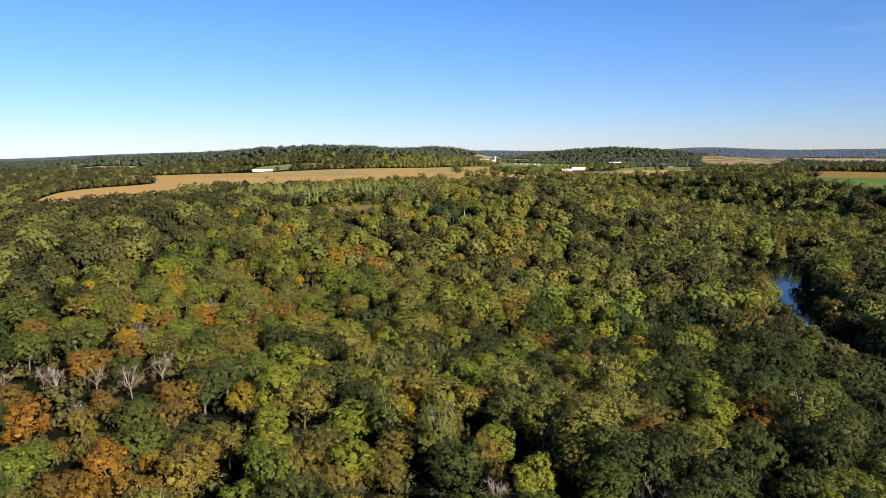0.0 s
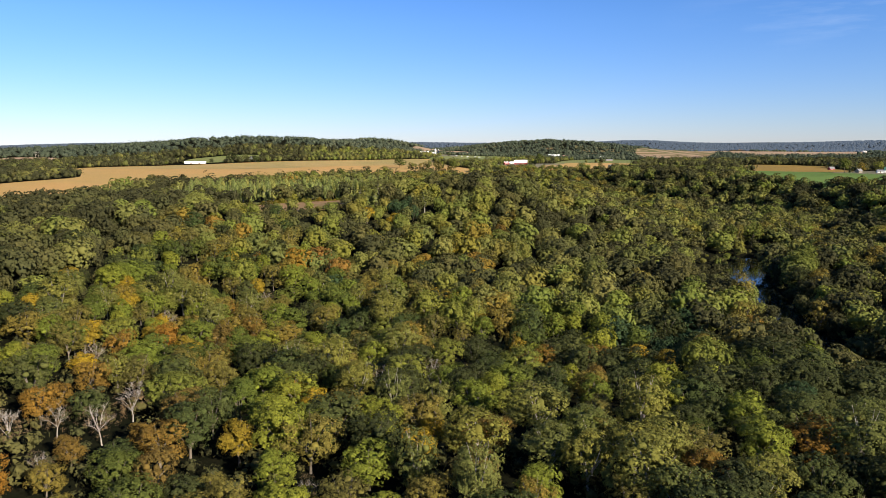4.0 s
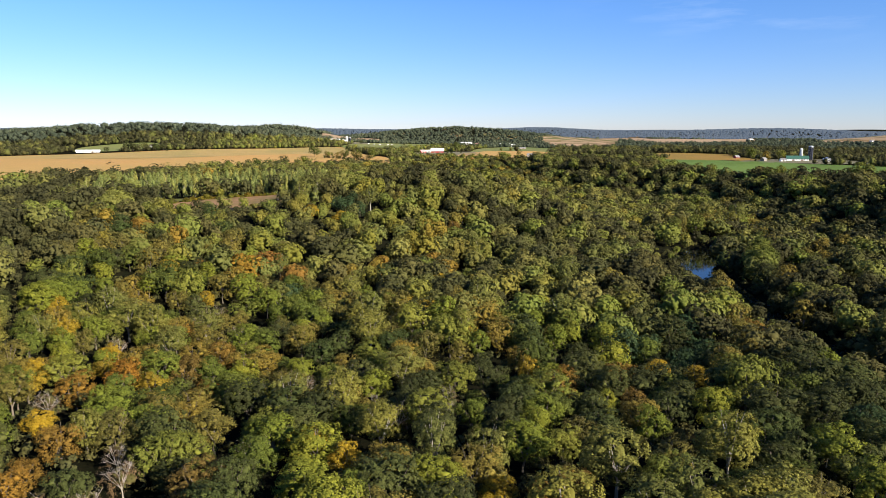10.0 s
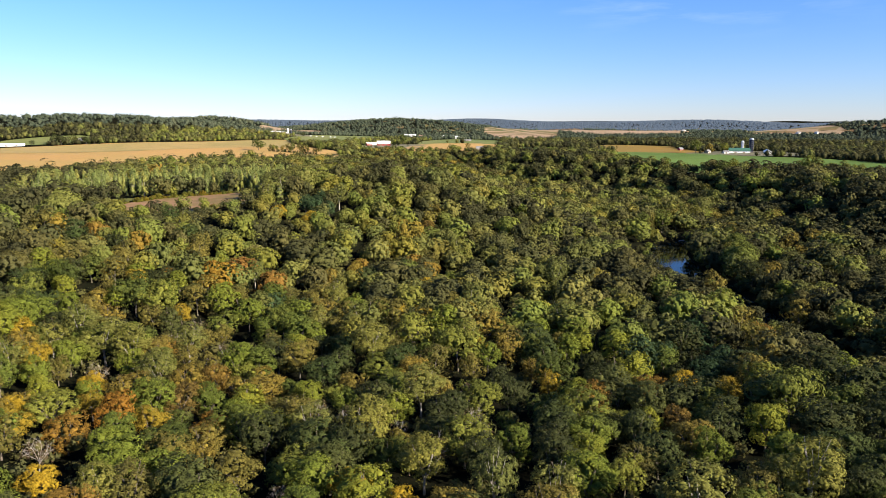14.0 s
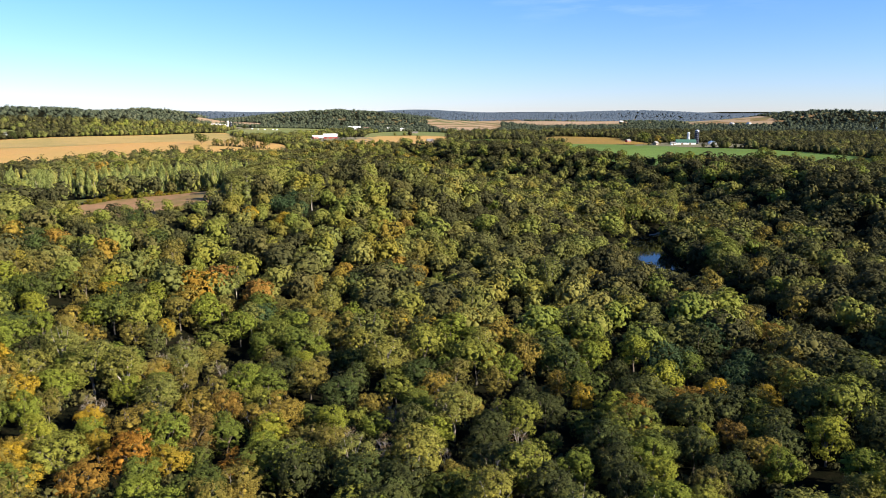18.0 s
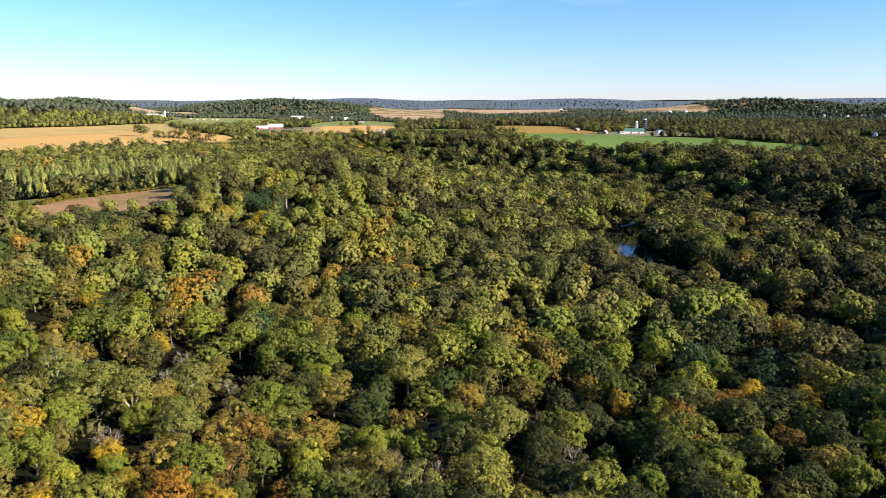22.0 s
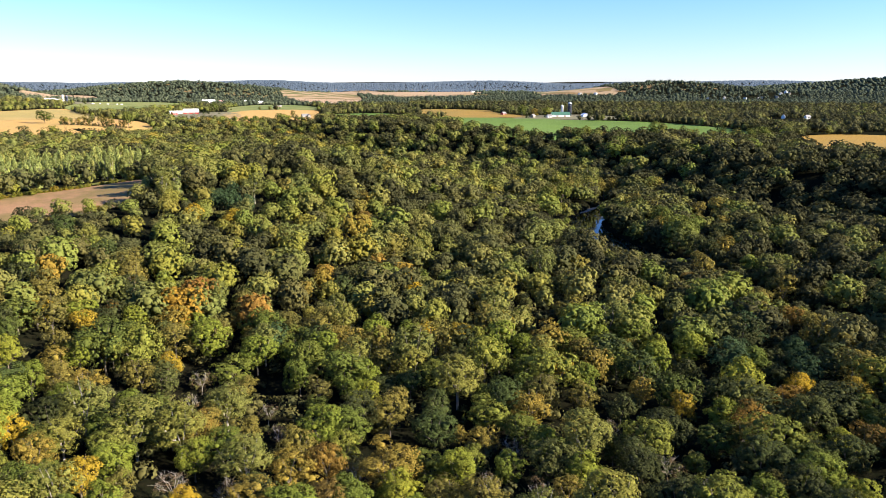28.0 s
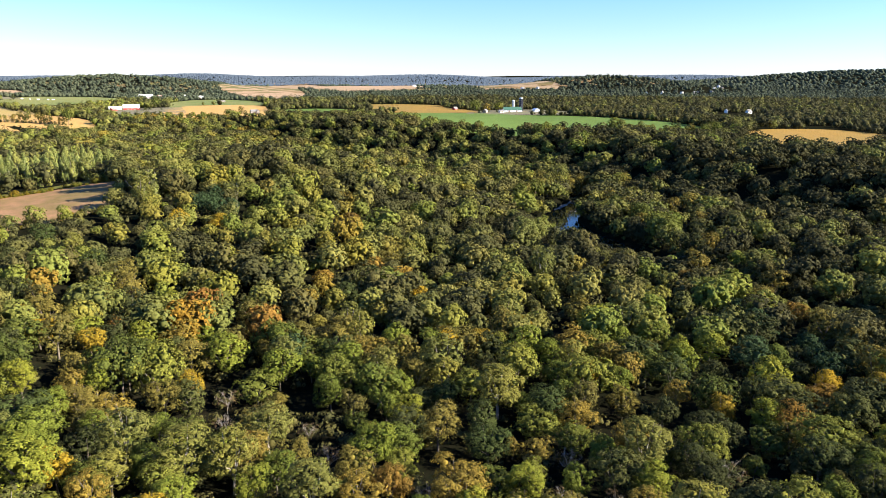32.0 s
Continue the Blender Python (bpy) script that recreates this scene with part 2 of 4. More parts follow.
# aerial haze painted in: a dark base and a bluish glow of its own
M_DISTANCE, dn, dl, db = material("distant woods with painted haze", 0.9)
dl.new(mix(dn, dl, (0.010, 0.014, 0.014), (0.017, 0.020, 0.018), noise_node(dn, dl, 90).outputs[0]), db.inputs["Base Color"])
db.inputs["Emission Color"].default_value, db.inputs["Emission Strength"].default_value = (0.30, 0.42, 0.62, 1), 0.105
M_BARK = plain("grey brown bark", (0.13, 0.105, 0.08), 0.4, 0.9, 1.0)
M_PALE_BARK = plain("bleached bark", (0.27, 0.235, 0.20), 0.3, 0.85, 0.8)
M_WHITE = plain("white painted boards", (0.78, 0.77, 0.74), 0.08, 0.6, 5)
M_WHITE_ROOF = plain("pale sheet roof", (0.72, 0.72, 0.70), 0.12, 0.45, 6)
M_RED = plain("barn red boards", (0.30, 0.045, 0.040), 0.25, 0.75, 4)
M_PINK_ROOF = plain("faded red sheet roof", (0.50, 0.24, 0.22), 0.2, 0.6, 5)
M_GREEN_ROOF = plain("green sheet roof", (0.026, 0.090, 0.062), 0.2, 0.7, 5)
M_GREY_ROOF = plain("grey shingle roof", (0.16, 0.155, 0.15), 0.25, 0.85, 3)
M_TAN_WALL = plain("tan siding", (0.23, 0.20, 0.165), 0.12, 0.7, 4)
M_CONCRETE = plain("pale concrete staves", (0.60, 0.58, 0.54), 0.15, 0.8, 3)
M_BLUE_STEEL = plain("dark blue enamelled steel", (0.006, 0.010, 0.024), 0.2, 0.75, 3)
M_GLASS = plain("dark window pane", (0.02, 0.025, 0.03), 0.1, 0.08, 2)
M_DOOR = plain("weathered door boards", (0.20, 0.15, 0.11), 0.3, 0.8, 1)
M_STEEL = plain("galvanised steel", (0.42, 0.43, 0.44), 0.15, 0.4, 1, 0.7)
M_SAND = plain("pale river sand", (0.24, 0.19, 0.15), 0.25, 0.95, 4, bump_size=0.1)


def crop_material(name, dry, fresh, size, row_turn, row=3.0):
    m, n, l, b = material(name, 0.95)
    big, mid, fine = noise_node(n, l, size, 3), noise_node(n, l, size * 0.18, 4), noise_node(n, l, 0.9, 3)
    r = ramp(n, [(0.40, dry), (0.60, fresh)])
    l.new(big.outputs[0], r.inputs[0])
    c = mix(n, l, r.outputs[0], (1.24, 1.15, 1.0), mid.outputs[0], "MULTIPLY")
    tc, mp, wv = n.new("ShaderNodeTexCoord"), n.new("ShaderNodeMapping"), n.new("ShaderNodeTexWave")
    mp.inputs["Rotation"].default_value = (0, 0, radians(row_turn))
    wv.inputs["Scale"].default_value, wv.inputs["Distortion"].default_value = 0.314 / row, 1.2
    l.new(tc.outputs["Object"], mp.inputs[0])
    l.new(mp.outputs[0], wv.inputs[0])
    lines = ramp(n, [(0.0, (0.965, 0.965, 0.96)), (1.0, (1.02, 1.02, 1.015))])
    l.new(wv.outputs[0], lines.inputs[0])
    c = mix(n, l, c, lines.outputs[0], 1.0, "MULTIPLY")
    grain = ramp(n, [(0.3, (0.8, 0.8, 0.8)), (0.7, (1.2, 1.2, 1.2))])
    l.new(fine.outputs[0], grain.inputs[0])
    c = mix(n, l, c, grain.outputs[0], 1.0, "MULTIPLY")
    l.new(c, b.inputs["Base Color"])
    b.inputs["Specular IOR Level"].default_value = 0.1
    bp = n.new("ShaderNodeBump")
    bp.inputs["Strength"].default_value, bp.inputs["Distance"].default_value = 0.6, 0.3
    l.new(fine.outputs[0], bp.inputs["Height"])
    l.new(bp.outputs[0], b.inputs["Normal"])
    return m


M_CORN = crop_material("ripe corn stubble", (0.365, 0.225, 0.080), (0.325, 0.220, 0.076), 190, 20, 6)
M_HAY = crop_material("mown hay stubble", (0.300, 0.220, 0.085), (0.235, 0.192, 0.072), 110, 20, 6)
M_SOY = crop_material("golden bean field", (0.215, 0.135, 0.030), (0.180, 0.125, 0.032), 120, 70, 4)
M_GRASS = crop_material("green hay field", (0.092, 0.150, 0.032), (0.070, 0.118, 0.024), 150, 55, 5)
M_PASTURE = crop_material("short pasture", (0.150, 0.160, 0.056), (0.108, 0.136, 0.042), 130, 15, 9)
M_TILLED = crop_material("tilled brown field", (0.300, 0.212, 0.138), (0.250, 0.185, 0.115), 200, 35, 6)
M_MEADOW = crop_material("dry meadow", (0.235, 0.140, 0.078), (0.150, 0.112, 0.046), 26, 0, 9)
M_MARGIN = crop_material("rank meadow grass", (0.135, 0.123, 0.030), (0.082, 0.092, 0.023), 14, 0, 5)
M_PLAIN = crop_material("patchwork farmland", (0.180, 0.116, 0.053), (0.093, 0.097, 0.034), 420, 40, 12)
M_TRACK = crop_material("pale gravel track", (0.140, 0.126, 0.088), (0.120, 0.118, 0.074), 30, 0, 2)


def ground_material():
    m, n, l, b = material("shade-darkened woodland floor", 0.95)
    b.inputs["Specular IOR Level"].default_value = 0.0
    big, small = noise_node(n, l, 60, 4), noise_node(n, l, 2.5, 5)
    # near-black litter colours: the shade in the gaps between trees is painted in
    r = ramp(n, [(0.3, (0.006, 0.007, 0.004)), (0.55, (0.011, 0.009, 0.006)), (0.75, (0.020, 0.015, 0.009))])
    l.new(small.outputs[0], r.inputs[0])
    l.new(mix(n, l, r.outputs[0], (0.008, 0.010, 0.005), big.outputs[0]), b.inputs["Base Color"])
    bp = n.new("ShaderNodeBump")
    bp.inputs["Distance"].default_value = 0.4
    l.new(small.outputs[0], bp.inputs["Height"])
    l.new(bp.outputs[0], b.inputs["Normal"])
    return m


M_GROUND = ground_material()


def water_material():
    m, n, l, b = material("river water", 0.06)
    b.inputs["Base Color"].default_value = (0.016, 0.020, 0.014, 1)
    b.inputs["IOR"].default_value = 1.33
    rip = noise_node(n, l, 1.6, 3)
    bp = n.new("ShaderNodeBump")
    bp.inputs["Strength"].default_value, bp.inputs["Distance"].default_value = 0.12, 0.05
    l.new(rip.outputs[0], bp.inputs["Height"])
    l.new(bp.outputs[0], b.inputs["Normal"])
    return m


M_WATER = water_material()


# ---------------------------------------------------------------- mesh helpers
def mesh_of(name, verts, tris, mat, tint=None):
    """A mesh of triangles from arrays."""
    me = bpy.data.meshes.new(name)
    verts, tris = np.asarray(verts, np.float32).reshape(-1, 3), np.asarray(tris, np.int32).reshape(-1, 3)
    me.vertices.add(len(verts))
    me.vertices.foreach_set("co", verts.ravel())
    me.loops.add(tris.size)
    me.loops.foreach_set("vertex_index", tris.ravel())
    me.polygons.add(len(tris))
    me.polygons.foreach_set("loop_start", np.arange(0, tris.size, 3, dtype=np.int32))
    if tint is not None:
        me.attributes.new("tint", "FLOAT", "POINT").data.foreach_set("value", np.asarray(tint, np.float32))
    me.polygons.foreach_set("use_smooth", np.ones(len(tris), bool))
    me.materials.append(mat)
    me.update(calc_edges=True)
    return me


def part(name, bm, mat, parent, label=""):
    me = bpy.data.meshes.new(name)
    bm.to_mesh(me)
    bm.free()
    me.materials.append(mat)
    ob = new(name, me)
    ob.parent = parent
    if label:
        tagged(ob, label)
    return ob


def box(bm, cx, cy, cz, sx, sy, sz):
    r = bmesh.ops.create_cube(bm, size=1.0)
    bmesh.ops.transform(bm, matrix=Matrix.Translation((cx, cy, cz)) @ Matrix.Diagonal((sx, sy, sz, 1)), verts=r["verts"])
    return r["verts"]


def tube(bm, a, b, ra, rb, sides=6):
    a, b = Vector(a), Vector(b)
    turn = (b - a).to_track_quat("Z", "Y").to_matrix()
    rings = []
    for p, r in ((a, ra), (b, rb)):
        rings.append([bm.verts.new(p + turn @ Vector((r * math.cos(6.2832 * k / sides), r * math.sin(6.2832 * k / sides), 0))) for k in range(sides)])
    for k in range(sides):
        bm.faces.new((rings[0][k], rings[0][(k + 1) % sides], rings[1][(k + 1) % sides], rings[1][k]))
    bm.faces.new(list(reversed(rings[0])))
    bm.faces.new(rings[1])


def ground_z(x, y):
    return float(height(x, y)[0])


# ---------------------------------------------------------------- ground, fields, river
def axis(lo, fine_lo, fine_hi, hi, step, n):
    k = np.linspace(0, 1, n + 1)[1:] ** 2.2
    return np.concatenate([(fine_lo - (fine_lo - lo) * k)[::-1], np.arange(fine_lo, fine_hi + 1, step), fine_hi + (hi - fine_hi) * k])


gx, gy = axis(-4900, -360, 700, 4900, 8, 62), axis(-4900, -200, 1040, 4900, 8, 62)
GX, GY = np.meshgrid(gx, gy)
GZ = height(GX.ravel(), GY.ravel())
ni, nj = len(gx), len(gy)
q = (np.arange(nj - 1)[:, None] * ni + np.arange(ni - 1)).ravel()
tris = np.concatenate([np.stack([q, q + 1, q + ni + 1], 1), np.stack([q, q + ni + 1, q + ni], 1)])
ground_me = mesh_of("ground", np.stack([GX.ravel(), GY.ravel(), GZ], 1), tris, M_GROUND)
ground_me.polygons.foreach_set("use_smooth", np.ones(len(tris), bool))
tagged(new("ground", ground_me), "rolling valley ground of leaf litter, blackened to stand for shade", "ground", kind="structure")


def inside(poly, x, y):
    poly = np.asarray(poly, float)
    hit = np.zeros(np.shape(x), bool)
    for (ax, ay), (bx, by) in zip(poly, np.roll(poly, -1, 0)):
        cross = ((ay > y) != (by > y)) & (x < (bx - ax) * (y - ay) / (by - ay + 1e-9) + ax)
        hit ^= cross
    return hit


FIELDS = []


def field(name, poly, mat, label, lift=0.25, step=14.0, bare=True):
    """A crop that follows the ground inside an outline with soft corners."""
    line = smooth_line(list(poly) + [poly[0]], 10)[:-1]
    if bare:
        FIELDS.append(line)
    bm = bmesh.new()
    vs = [bm.verts.new((*p, 0)) for p in line]
    bm.faces.new(vs)
    lo, hi = line.min(0), line.max(0)
    for ax in (0, 1):
        for c in np.arange(lo[ax] + step, hi[ax], step):
            co, no = [0, 0, 0], [0, 0, 0]
            co[ax], no[ax] = float(c), 1
            bmesh.ops.bisect_plane(bm, geom=bm.verts[:] + bm.edges[:] + bm.faces[:], plane_co=co, plane_no=no)
    co = np.array([v.co[:2] for v in bm.verts])
    z = height(co[:, 0], co[:, 1])
    for v, h in zip(bm.verts, z):
        v.co.z = h + lift
    ob = part(name, bm, mat, None)
    for f in ob.data.polygons:
        f.use_smooth = True
    if sum(f.normal.z for f in ob.data.polygons) < 0:
        ob.data.flip_normals()
    return tagged(ob, label, "field", kind="structure")


field("field_1", [(-420, 690), (-330, 680), (-312, 960), (-190, 1120), (-96, 1228), (30, 1262), (130, 1300), (170, 1440), (150, 1600), (120, 1760), (110, 1880), (-60, 1800), (-260, 1745), (-420, 1680), (-600, 1600), (-640, 1500), (-500, 1235), (-540, 1010)], M_CORN, "wide tan field of ripe corn stubble on the upland", step=30)
field("field_2", [(-1010, 1930), (-953, 2000), (-810, 1940), (-783, 1830), (-900, 1850)], M_TILLED, "small tan stubble field among woods below the hill", step=40)
field("field_3", [(290, 1440), (425, 1350), (500, 1450), (600, 1680), (520, 1760), (400, 1700)], M_CORN, "orange tan stubble field in front of the red barns", step=40)
field("field_4", [(405, 1710), (525, 1770), (605, 1690), (690, 1880), (640, 2020), (500, 1930)], M_PASTURE, "green pasture beside the red barns", step=40)
field("field_5", [(575, 1200), (528, 1010), (520, 892), (548, 828), (660, 742), (745, 692), (815, 705), (880, 830), (880, 980), (815, 1100), (800, 1170), (705, 1290), (610, 1300)], M_GRASS, "bright green mown hay field above the wooded bluff", step=30)
field("field_6", [(690, 1300), (812, 1190), (850, 1270), (900, 1400), (945, 1480), (850, 1600), (720, 1430)], M_SOY, "golden brown bean field beside the green field", step=40)
field("field_7", [(600, 548), (640, 480), (770, 440), (900, 500), (945, 585), (920, 650), (850, 680), (720, 630)], M_SOY, "amber bean field among dark trees", step=30)
field("field_8", [(112, 1895), (185, 1760), (330, 1880), (470, 2120), (460, 2420), (300, 2330), (180, 2060)], M_PASTURE, "green pasture by the distant dairy farm", step=50)
field("field_9", [(120, 2240), (300, 2480), (345, 2760), (220, 2800), (110, 2500)], M_TILLED, "brown tilled field behind the distant farm", step=60)
field("field_10", [(760, 2050), (900, 2000), (1330, 2750), (1460, 3180), (1230, 3100), (980, 2700)], M_TILLED, "far tan stubble field on the plain", step=80)
field("field_11", [(1290, 2760), (1480, 2740), (1765, 3330), (1530, 3350)], M_TILLED, "far pale field on the plain", step=80)
field("field_12", [(1800, 2150), (2000, 1960), (2230, 2300), (2500, 2600), (2250, 2780)], M_TILLED, "far orange stubble field by a wooded hill", step=80)
field("field_13", [(1250, 2500), (1800, 2560), (2140, 3030), (1640, 3060)], M_TILLED, "far tan field strip on the plain", step=80)
field("field_15", [(-138, 632), (-142, 690), (-118, 728), (-93, 741), (-57, 749), (-12, 771), (-6, 740), (-20, 712), (-40, 655), (-70, 636), (-105, 628)], M_MEADOW, "dry brown meadow clearing inside the woods", step=12)
MEADOW_LINE = FIELDS[-1]
field("field_14", [(-152, 692), (-122, 735), (-93, 747), (-57, 755), (-14, 778), (-6, 786), (-22, 788), (-60, 766), (-96, 757), (-128, 748), (-170, 735)], M_MARGIN, "rank yellow green grass behind the meadow", lift=0.4, step=12)
field("field_16", [(470, 1300), (540, 1260), (620, 1310), (690, 1440), (640, 1520), (540, 1500)], M_GRASS, "small green field by the tan house", step=40)
field("field_17", [(-470, 1740), (-390, 1735), (-300, 1800), (-330, 1880), (-460, 1830)], M_PASTURE, "grass strip behind the long white shed", step=40)
field("farm_lane", [(232, 1500), (335, 1480), (430, 1700), (420, 1725), (320, 1720), (262, 1690)], M_TRACK, "pale gravel yard of the red barn", step=30)
field("farm_lane", [(765, 1190), (815, 1110), (890, 1050), (945, 1080), (965, 1180), (900, 1230), (800, 1215)], M_TRACK, "pale gravel yard of the silo farm", step=30)
field("farm_lane", [(110, 2060), (180, 2040), (250, 2060), (260, 2130), (180, 2190), (110, 2150)], M_TRACK, "pale gravel yard of the distant dairy farm", step=40)

PLAIN = [(-100, 2750), (500, 2900), (1000, 2300), (1500, 2350), (2000, 2000), (2350, 1750), (2900, 2100), (2900, 2500), (2500, 3050), (1900, 3500), (1200, 3700), (500, 3800), (0, 3600)]
field("field_18", PLAIN, M_PLAIN, "far patchwork of tan and green farmland on the plain", lift=0.1, step=110, bare=False)

field("field_19", [(-590, 1540), (-300, 1500), (-120, 1590), (20, 1630), (140, 1640), (108, 1865), (-60, 1788), (-260, 1733), (-420, 1668), (-585, 1588)], M_HAY, "yellow green strip of mown hay beyond the corn", lift=0.55, step=30, bare=False)

# the river: a ribbon of water between the banks
side = np.gradient(RIVER_LINE, axis=0)
side = np.stack([-side[:, 1], side[:, 0]], 1) / np.linalg.norm(side, axis=1)[:, None]
cols = np.linspace(-18, 18, 7)
wv = np.array([[*(p + s * c), WATER] for p, s in zip(RIVER_LINE, side) for c in cols])
k = (np.arange(len(RIVER_LINE) - 1)[:, None] * 7 + np.arange(6)).ravel()
river = new("river", mesh_of("river", wv, np.concatenate([np.stack([k, k + 7, k + 8], 1), np.stack([k, k + 8, k + 1], 1)]), M_WATER))
tagged(river, "still dark river reflecting the blue sky between trees", "water", kind="structure")
bar = bmesh.new()
bar_mid = [(303, 606), (318, 612), (340, 619), (366, 627)]
rings = []
for (bx, by), w in zip(bar_mid, (2, 7, 8, 2)):
    rings.append([bar.verts.new((bx + u * w * 0.75, by - u * w * 0.8, WATER + 0.5 * (1 - abs(u)) ** 0.7 * (w > 3) + 0.06 - 0.6 * abs(u) ** 4)) for u in np.linspace(-1, 1, 7)])
for a, b in zip(rings[:-1], rings[1:]):
    for i in range(6):
        bar.faces.new((a[i], b[i], b[i + 1], a[i + 1]))
tagged(part("sandbar", bar, M_SAND, None), "pale sandbar at the river's bend", "sandbar", kind="structure")


# logs left by floods on the sandbar and a dead tree over the bank
def log(x, y, z, turn, tilt, long, girth, label="bleached driftwood log on the sandbar"):
    root = new("driftwood_log")
    root.matrix_basis = pose(x, y, z, 0, tilt, turn)
    tagged(root, label, "log", "driftwood")
    bm = bmesh.new()
    tube(bm, (0, 0, girth), (long * 0.6, 0, girth * 1.1), girth, girth * 0.7, 7)
    tube(bm, (long * 0.6, 0, girth * 1.1), (long, long * 0.06, girth * 1.3), girth * 0.7, girth * 0.25, 6)
    part("trunk", bm, M_PALE_BARK, root)
    for k, (u, w) in enumerate(((0.45, 1), (0.62, -1), (0.75, 1))):
        bm = bmesh.new()
        tube(bm, (long * u, 0, girth), (long * (u + 0.16), w * long * 0.16, girth + long * 0.08), girth * 0.4, girth * 0.1, 5)
        part("branch", bm, M_PALE_BARK, root)


for lx, ly, turn, long in [(312, 608, 20, 7), (320, 611, 55, 9), (327, 612, -15, 6), (336, 617, 40, 8), (309, 606, 80, 5), (331, 616, 5, 10), (346, 620, 15, 8), (356, 622, -30, 9), (316, 590, 8, 9), (321, 588, 12, 7)]:
    log(lx, ly, WATER + 0.3, turn, 0, long, 0.28)

log(260, 472, 1.5, 35, -38, 13, 0.3, "dead white forked tree leaning over the river")


# ---------------------------------------------------------------- trees
ICO_V = []
for a in (-1, 1):
    for b in (-1.618, 1.618):
        ICO_V += [(0, a, b), (a, b, 0), (b, 0, a)]
ICO_V = np.array(ICO_V, float)
ICO_V /= np.linalg.norm(ICO_V[0])
ICO_F = [(i, j, k) for i in range(12) for j in range(i + 1, 12) for k in range(j + 1, 12)
         if max(np.linalg.norm(ICO_V[i] - ICO_V[j]), np.linalg.norm(ICO_V[j] - ICO_V[k]), np.linalg.norm(ICO_V[i] - ICO_V[k])) < 1.1]
ICO_F = np.array([(i, j, k) if np.dot(np.cross(ICO_V[j] - ICO_V[i], ICO_V[k] - ICO_V[i]), ICO_V[i]) > 0 else (i, k, j) for i, j, k in ICO_F])


def bough_crown(seed, wide, low, top, lobes, leaves, size, per=20, tuft=0.85, core=0.80, sparse=0.0, spread=1.0, dome=0.43):
    """Verts and triangles of a leafy crown: uneven boughs heaped on one another, tufts all over them, leaves in each tuft."""
    r = np.random.RandomState(seed)
    mid, half = low + (top - low) * 0.5, (top - low) * 0.5
    n = np.arange(lobes)
    up = 0.84 - 1.66 * (n + 0.5) / lobes + r.uniform(-0.12, 0.12, lobes)
    az = n * 2.39996 + r.uniform(-0.5, 0.5, lobes)
    flat = np.sqrt(np.clip(1 - up * up, 0, 1)) * (1.0 + 0.12 * np.sin(2 * az + seed))
    way = np.stack([np.cos(az) * flat, np.sin(az) * flat, up], 1)
    cen = way * r.uniform(0.46, 0.74, (lobes, 1)) * spread * (wide, wide, half) + (0, 0, mid)
    fat = r.uniform(0.70, 1.25, (lobes, 1)) * 1.02 / lobes ** 0.40
    rad = fat * np.array([[wide, wide, min(half, wide) * 0.95]])
    cen = np.concatenate([cen, [[r.uniform(-0.1, 0.1) * wide, r.uniform(-0.1, 0.1) * wide, mid + 0.08 * half]]])
    rad = np.concatenate([rad, [[wide * 0.52, wide * 0.52, half * 0.66]]])
    V, F = [], []
    if core:
        for k, (c, q) in enumerate(zip(cen, rad)):
            V.append(ICO_V * q * core * r.uniform(0.82, 1.1, (12, 1)) + c)
            F.append(ICO_F + 12 * k)
    want = max(6, leaves // per)
    who = r.choice(len(cen), want * 6, p=(rad[:, 0] ** 2) / (rad[:, 0] ** 2).sum())
    d = r.normal(size=(want * 6, 3))
    d[:, 2] += 0.45
    d /= np.linalg.norm(d, axis=1)[:, None]
    p = cen[who] + d * rad[who]
    deep = (np.linalg.norm((p[:, None] - cen[None]) / rad[None], axis=2) + (np.arange(len(cen))[None] == who[:, None]) * 9).min(1)
    pick = np.where((deep > 0.93) & (p[:, 2] > low - 0.5) & (r.uniform(0, 1, len(p)) > sparse))[0][:want]
    p, d = p[pick], d[pick]
    out = (p - (0, 0, mid - 0.3 * half)) / (wide, wide, half)
    nt = d * (1 - dome) + out / np.linalg.norm(out, axis=1)[:, None] * dome
    nt[:, 2] += 0.12
    nt /= np.linalg.norm(nt, axis=1)[:, None]
    p, nt, rt = np.repeat(p, per, 0), np.repeat(nt, per, 0), np.repeat(tuft * r.uniform(0.55, 1.45, (len(p), 1)), per, 0)
    e = r.normal(size=p.shape) + nt * 0.9
    e /= np.linalg.norm(e, axis=1)[:, None]
    p = p + e * rt * r.uniform(0.45, 1.05, (len(p), 1))
    nrm = e * 0.45 + nt * 0.55 + r.normal(size=p.shape) * 0.20
    nrm /= np.linalg.norm(nrm, axis=1)[:, None]
    a = np.cross(nrm, r.normal(size=p.shape))
    a /= np.linalg.norm(a, axis=1)[:, None] + 1e-9
    b = np.cross(nrm, a)
    s = size * r.uniform(0.55, 1.35, (len(p), 1)) / 2
    q = np.stack([p - a * s * 1.2, p + a * s * 0.9 - b * s, p + a * s * 0.4 + b * s * 1.2], 1).reshape(-1, 3)
    base = 12 * len(V)
    i = base + 3 * np.arange(len(p))
    return np.concatenate(V + [q]), np.concatenate(F + [np.stack([i, i + 1, i + 2], 1)])


